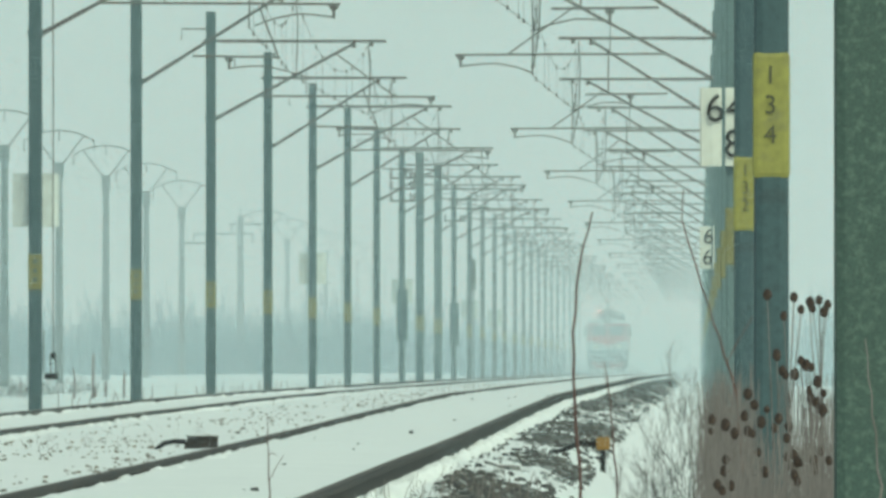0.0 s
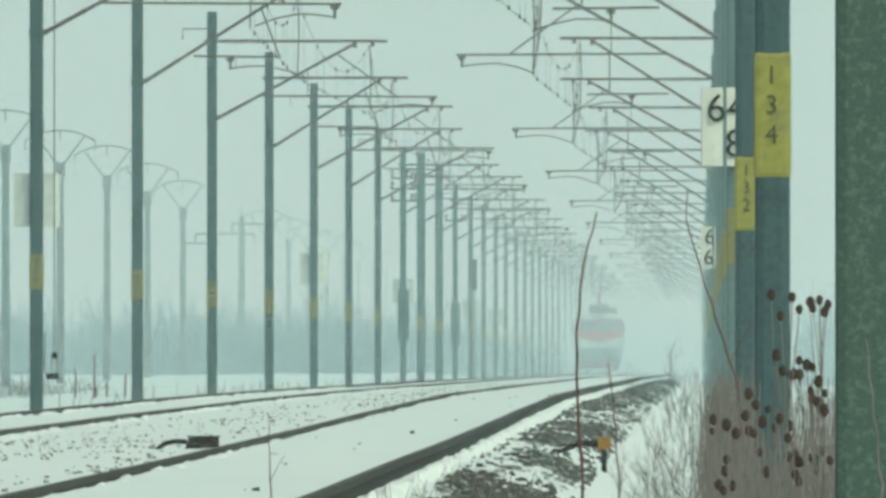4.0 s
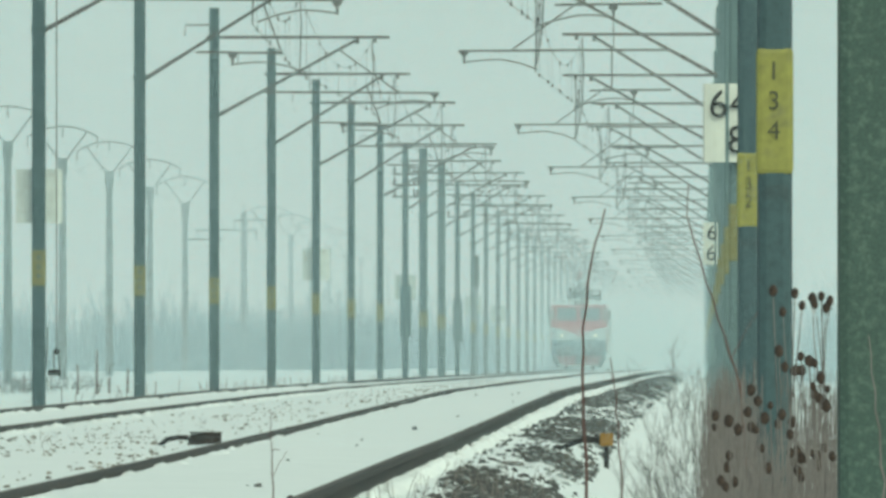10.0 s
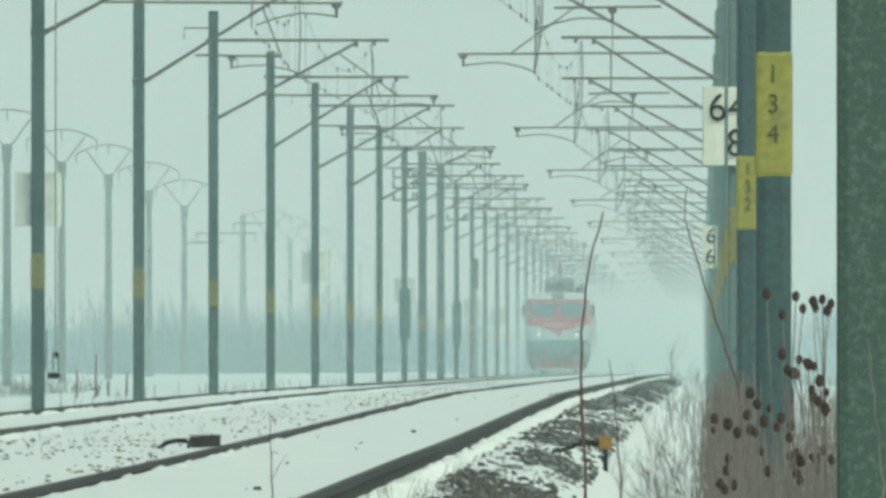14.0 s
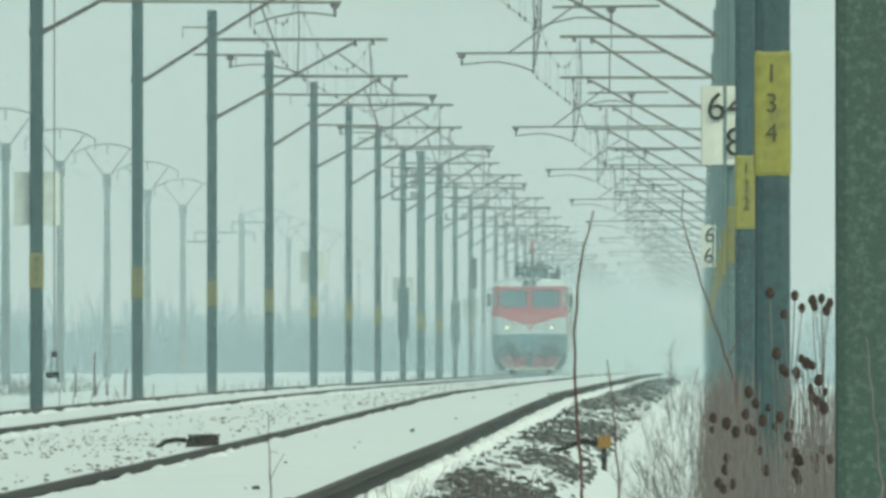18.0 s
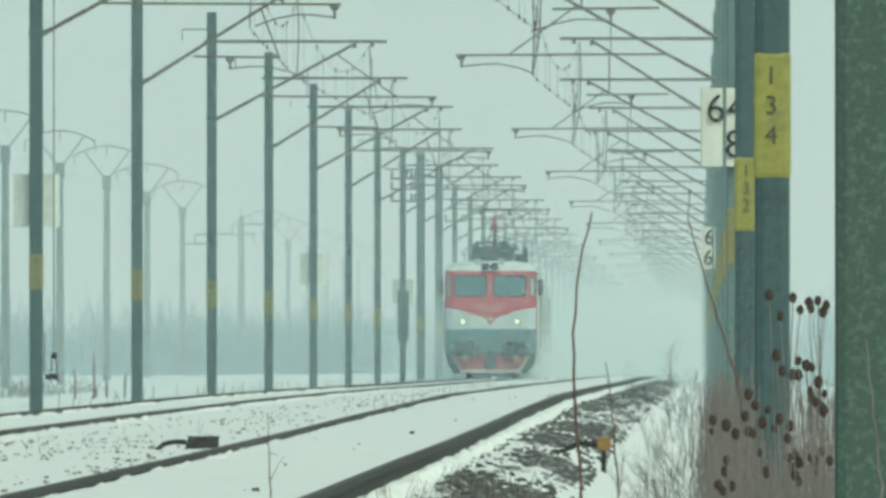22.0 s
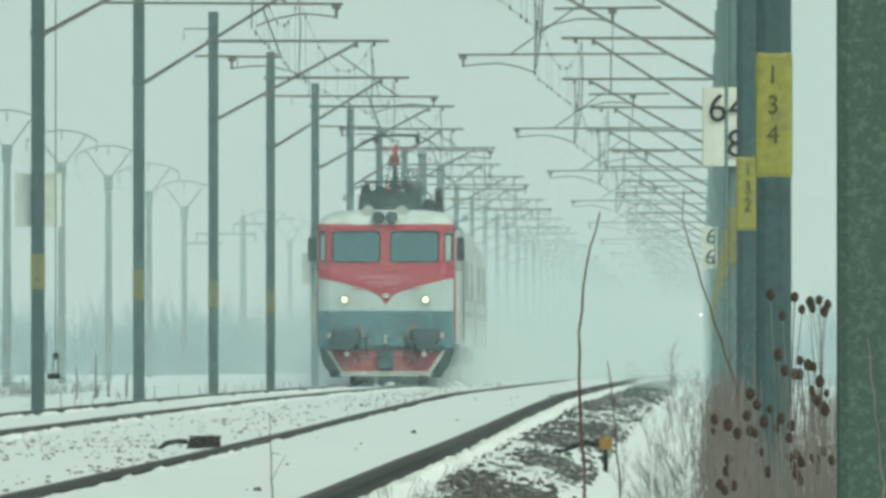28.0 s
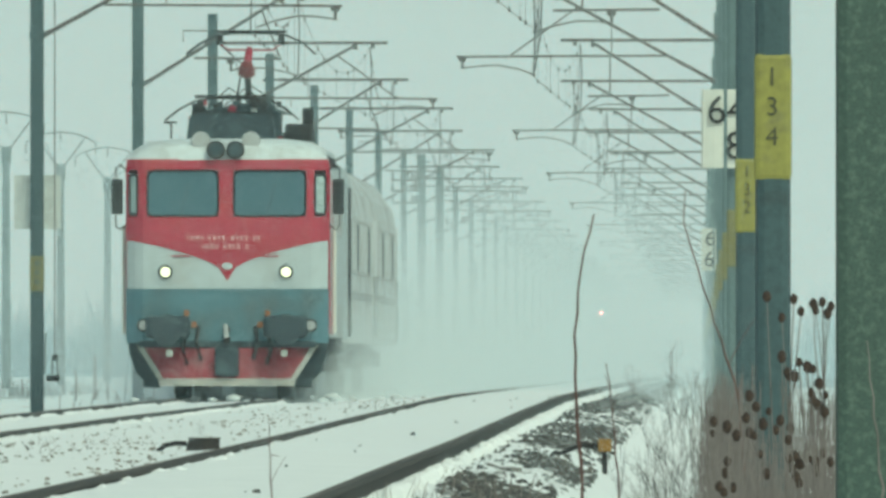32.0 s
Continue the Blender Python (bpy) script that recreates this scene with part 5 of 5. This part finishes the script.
# eye-high weeds at the foot of the near masts: (x, top height over the eye, heads), the tall ones first
teasels = []
for i, (x, up, heads) in enumerate(((0.164, 0.183, 1), (0.192, 0.130, 1), (0.228, 0.176, 2), (0.284, 0.170, 5), (0.176, 0.029, 2), (0.205, -0.020, 1), (0.228, -0.021, 1), (0.240, 0.016, 3), (0.263, 0.003, 2), (0.290, -0.039, 3), (0.258, -0.060, 2), (0.278, -0.095, 2),
                                  (0.300, -0.112, 1), (0.133, -0.098, 2), (0.162, -0.108, 2), (0.180, -0.132, 2), (0.209, -0.152, 1), (0.112, -0.070, 2), (0.096, -0.125, 2), (0.045, -0.150, 2), (0.017, -0.135, 1), (0.216, -0.230, 2), (0.296, -0.217, 3))):
    y = 51.0 + 0.25 * math.sin(2.4 * i)
    teasels.append(make_teasel(x, y, EYE_Z + up - ground_z(x, y), 100 + i, heads))
for i in range(12):
    x, y = rng.uniform(0.01, 0.31), rng.uniform(48, 58)
    up = -0.16 - 0.2 * rng.random()
    teasels.append(make_teasel(x, y, EYE_Z + up - ground_z(x, y), 200 + i, rng.choice((1, 1, 2))))

# dense dead grass between and behind them
def make_grass(name, count, xr, yr, up, r, mat, label, seed, lean=0.09):
    rng = random.Random(seed)
    bm = bmesh.new()
    for k in range(count):
        x, y = rng.uniform(*xr), rng.uniform(*yr)
        z = ground_z(x, y)
        top = z + (EYE_Z + up - z) * rng.uniform(0.35, 1.0)
        stalk(bm, (x, y, z - 0.05), (x + rng.uniform(-lean, lean), y + rng.uniform(-0.2, 0.2), top), r * rng.uniform(0.5, 1.1), rng, 0.04, 3)
    return tagged(part(name, bm, mat), label, "dry grass", kind="stuff")


make_grass("dry_grass", 1300, (0.0, 0.15), (54, 104), -0.02, 0.0019, STEM, "dense pale dead grass round the mast feet", 31, 0.07)
make_grass("dry_grass", 1200, (0.12, 0.34), (54, 104), -0.22, 0.0019, STEM, "dense pale dead grass among dark seed heads", 38, 0.12)
make_grass("dry_grass", 1300, (0.40, 0.60), (70, 100), -0.02, 0.0021, STEM, "dense pale dead grass in the gap between masts", 36, 0.1)
make_grass("dry_grass", 240, (-25.8, -22.4), (660, 760), -0.22, 0.014, BRUSH, "low grey-brown scrub at the edge of the field", 37, 0.5)
make_grass("dry_grass", 300, (0.02, 0.42), (118, 215), 0.05, 0.006, STEM, "grey dead grass along the row of masts", 32)
make_grass("dry_grass", 110, (-9.6, -8.4), (280, 620), -0.25, 0.012, STEM, "sparse dead grass at the edge of the far track", 33)


make_grass("dry_grass", 45, (-5.7, -4.3), (138, 200), -0.545, 0.004, STEM, "short brown grass tufts poking through snow", 34)
make_grass("dry_grass", 120, (-1.75, -1.0), (92, 130), -0.60, 0.004, STEM, "short dead grass on the ballast shoulder", 35)


def twiggy(bm, base, direction, length, r, depth, rng, spread=0.6, n=4, seg=4, shrink=0.55):
    base, d = Vector(base), Vector(direction).normalized()
    pts = [base]
    for k in range(n):
        d = (d + Vector((rng.uniform(-0.2, 0.2), rng.uniform(-0.2, 0.2), rng.uniform(-0.05, 0.18)))).normalized()
        pts.append(pts[-1] + d * (length / n))
    tube(bm, pts, r, seg, r1=r * 0.45, cap=False)
    if depth:
        for k in range(rng.choice((2, 3, 3))):
            i = rng.randint(1, n)
            nd = d + Vector((rng.uniform(-spread, spread), rng.uniform(-spread, spread), rng.uniform(-0.1, 0.4)))
            twiggy(bm, pts[i], nd, length * rng.uniform(0.45, 0.7), r * shrink, depth - 1, rng, spread, n, seg, shrink)


def make_bush(x, y, height, r, seed, stems, label="bare grey-brown bush with thin winter twigs", mat=None, depth=2, lean=0.0):
    rng = random.Random(seed)
    b = thing("bare_bush", label, "bush", pose(x, y, ground_z(x, y) - 0.05), "bare bushes")
    for k in range(stems):
        bm = bmesh.new()
        twiggy(bm, (rng.uniform(-0.08, 0.08), rng.uniform(-0.2, 0.2), 0), (rng.uniform(-0.45, 0.45) + lean, rng.uniform(-0.3, 0.3), 1), height * rng.uniform(0.5, 0.8), r, depth, rng, 0.85, 3, 3, 0.72)
        part("branch", bm, mat or TWIG, b)
    return b


for i, (x, y, h, n) in enumerate(((-0.15, 118, 0.95, 7), (-0.05, 108, 1.0, 6), (-0.22, 150, 1.0, 6), (-0.10, 140, 1.05, 6), (-0.2, 230, 1.0, 6), (0.02, 98, 0.95, 6), (-0.5, 300, 0.8, 5), (-0.25, 330, 0.9, 5), (0.01, 100, 0.85, 8), (-0.03, 108, 0.9, 8), (-0.06, 116, 0.8, 8))):
    make_bush(x, y, h, 0.0016 + 0.000010 * y, 300 + i, max(3, n - 3), mat=BRUSH, depth=4, lean=-0.16)


# two long shoots that sway in the wind, and smaller ones
def make_shoot(x, y, pts, r, label, twigs=(), mat=None):
    s = thing("swaying_shoot", label, "shoot", pose(x, y, ground_z(x, y)), "long shoots")
    z = ground_z(x, y)
    bm = bmesh.new()
    world_pts = [Vector((px - x, 0, pz - z)) for px, pz in pts]
    smooth = []
    for a, b in zip(world_pts, world_pts[1:]):
        smooth += [a.lerp(b, t) + Vector((0.004 * math.sin(9 * (a.z + t)), 0, 0)) for t in (0, 0.33, 0.66)]
    tube(bm, smooth + [world_pts[-1]], r, 5, r1=r * 0.35)
    part("stem", bm, mat or TWIG, s)
    for a, b in twigs:
        bm = bmesh.new()
        tube(bm, [(a[0] - x, 0, a[1] - z), ((a[0] + b[0]) / 2 - x, 0.02, (a[1] + b[1]) / 2 - z + 0.01), (b[0] - x, 0.03, b[1] - z)], r * 0.45, 4, r1=r * 0.2)
        part("side_twig", bm, TWIG, s)
    return s


def across(px, y):
    return (px - 1248) * y / FOCAL


def above(py, y):
    return EYE_Z + (652 - py) * y / FOCAL


def path(y, *pts):
    return [(across(px, y), above(py, y)) for px, py in pts]


shoot = make_shoot(across(1032, 100), 100, path(100, (1032, 1060), (1030, 880), (1019, 700), (1018, 590), (1029, 470), (1053, 376)), 0.0105, "tall thin reddish shoot swaying beside the track")
shoot_2 = make_shoot(across(1330, 90), 90, path(90, (1330, 1000), (1300, 690), (1270, 600), (1240, 510), (1203, 390), (1206, 335)), 0.0065, "long bent grey-brown shoot swaying before the masts", [((across(1285, 90), above(640, 90)), (across(1330, 90), above(560, 90)))])
shoot_3 = make_shoot(across(1090, 100), 100, path(100, (1092, 1060), (1094, 882), (1084, 760), (1078, 690), (1070, 640)), 0.006, "thin reddish shoot beside the track", [((across(1078, 100), above(690, 100)), (across(1066, 100), above(660, 100)))])
shoot_4 = make_shoot(across(478, 100), 100, path(100, (480, 960), (477, 870), (474, 800), (472, 735)), 0.005, "small forked pale twig rising from the snow", [((across(477, 100), above(850, 100)), (across(502, 100), above(806, 100))), ((across(475, 100), above(805, 100)), (across(490, 100), above(806, 100)))])


make_shoot(across(1561, 45), 45, path(45, (1566, 1300), (1560, 890), (1553, 800), (1541, 700), (1531, 600)), 0.004, "thin pale dry stalk before the near mast", mat=STEM)


# ---- brush along the field's edge and far woods, leafless in the haze ----
def make_brush(name, spots, w, h, label, seed):
    """Many bare shrubs as one body: a few grown once, then set out at the spots."""
    rng = random.Random(seed)
    kinds = []
    for k in range(4):
        bm = bmesh.new()
        for j in range(44):
            bx = rng.gauss(0, w / 4.2)
            hh = h * rng.uniform(0.35, 1.05) * max(0.25, 1 - 0.75 * (abs(bx) / (w / 2)) ** 1.5)
            twiggy(bm, (bx, rng.uniform(-3, 3), 0), (rng.uniform(-0.25, 0.25), 0, 1), hh * 0.8, 0.05, 2, rng, 0.5, 2, 3)
        bm.verts.index_update()
        kinds.append((np.array([v.co[:] for v in bm.verts]), [[v.index for v in f.verts] for f in bm.faces]))
        bm.free()
    verts, faces, base = [], [], 0
    for i, (x, y) in enumerate(spots):
        v, f = kinds[i % 4]
        flip = rng.choice((-1, 1))
        verts.append(v * np.array((flip, 1, rng.uniform(0.5, 1.2))) + np.array((x, y, ground_z(x, y) - 0.1)))
        faces += [[base + a for a in q] for q in f]
        base += len(v)
    me = bpy.data.meshes.new(name)
    me.from_pydata(np.concatenate(verts).tolist(), [], faces)
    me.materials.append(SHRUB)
    return tagged(new(name, me), label, "brush", kind="stuff")


rng = random.Random(77)
spots = []
for i in range(110):
    y = rng.uniform(1180, 1480)
    spots.append((across(rng.uniform(-60, 640), y), y))
for i in range(40):
    y = rng.uniform(1300, 1600)
    spots.append((across(rng.uniform(600, 960), y), y))
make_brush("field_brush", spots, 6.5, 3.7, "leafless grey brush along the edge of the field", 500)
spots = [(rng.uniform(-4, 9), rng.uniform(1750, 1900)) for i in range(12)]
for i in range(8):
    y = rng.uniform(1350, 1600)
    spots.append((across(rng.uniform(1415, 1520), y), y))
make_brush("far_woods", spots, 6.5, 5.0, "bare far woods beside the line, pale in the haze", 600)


# ---- motion ----
def train_y(t):
    return 1457.6 - 36.3 * t


def motions():
    """The train comes on at an even 130 km/h; the shoots sway in the wind."""
    times = [0.5 * k for k in range(65)]
    for ob, back in ((loco, 0.0), (cloud, 0.0), (coaches[0], 20.6), (coaches[1], 45.5)):
        walk(ob, [(t, pose(TRACKS[1], train_y(t) + back, rail_z(train_y(t) + back))) for t in times])
    sway = [(0, -5), (0.5, -0.5), (1, 4), (1.5, 5), (2, 8), (2.5, -12), (3, -3), (3.5, -2), (4.5, 6), (5.5, 12), (6, 10), (6.5, 7), (7, 4), (7.5, -2), (8, -13), (8.5, -7), (9, -2), (9.5, -8), (10, 12), (10.5, 7),
            (11, 7), (11.5, -3), (12, -2), (12.5, -2), (13, 11), (13.5, 14), (14, 10), (14.5, 7), (15.5, 2), (16.5, -1), (17, -5), (17.5, -8), (18, -5), (18.5, 4), (19, 1), (19.5, -3), (20, -10), (20.5, -6),
            (21, -2), (21.5, -8), (22, -7), (22.5, 1), (23, 15), (23.5, -2), (24, -4), (24.5, 6), (25, 10), (25.5, 16), (26.5, 12), (27.5, 9), (28, 4), (28.5, 1), (29, 0), (29.5, -4), (30, 7), (30.5, -6), (31, 13), (31.5, 13), (32, 3)]
    for ob, gain, lag in ((shoot, 1.0, 0.0), (shoot_2, 0.7, 1.0), (shoot_3, 0.9, 0.5), (shoot_4, 0.3, 1.5)):
        home = ob.location.copy()
        at = [t for t, _ in sway]
        d = [v for _, v in sway]
        rows = []
        for t, _ in sway:
            v = float(np.interp((t + lag) % 32, at, d)) * gain
            rows.append((t, pose(home.x, home.y, home.z, 0, math.degrees(math.atan(v / 680.0)), 0)))
        walk(ob, rows)
    for k, weed in enumerate(teasels[:8]):
        home = weed.location.copy()
        walk(weed, [(t, pose(home.x, home.y, home.z, 0, 0.20 * math.sin(2.1 * t + k) + 0.12 * math.sin(5.3 * t + 2 * k), 0)) for t in times])


motions()
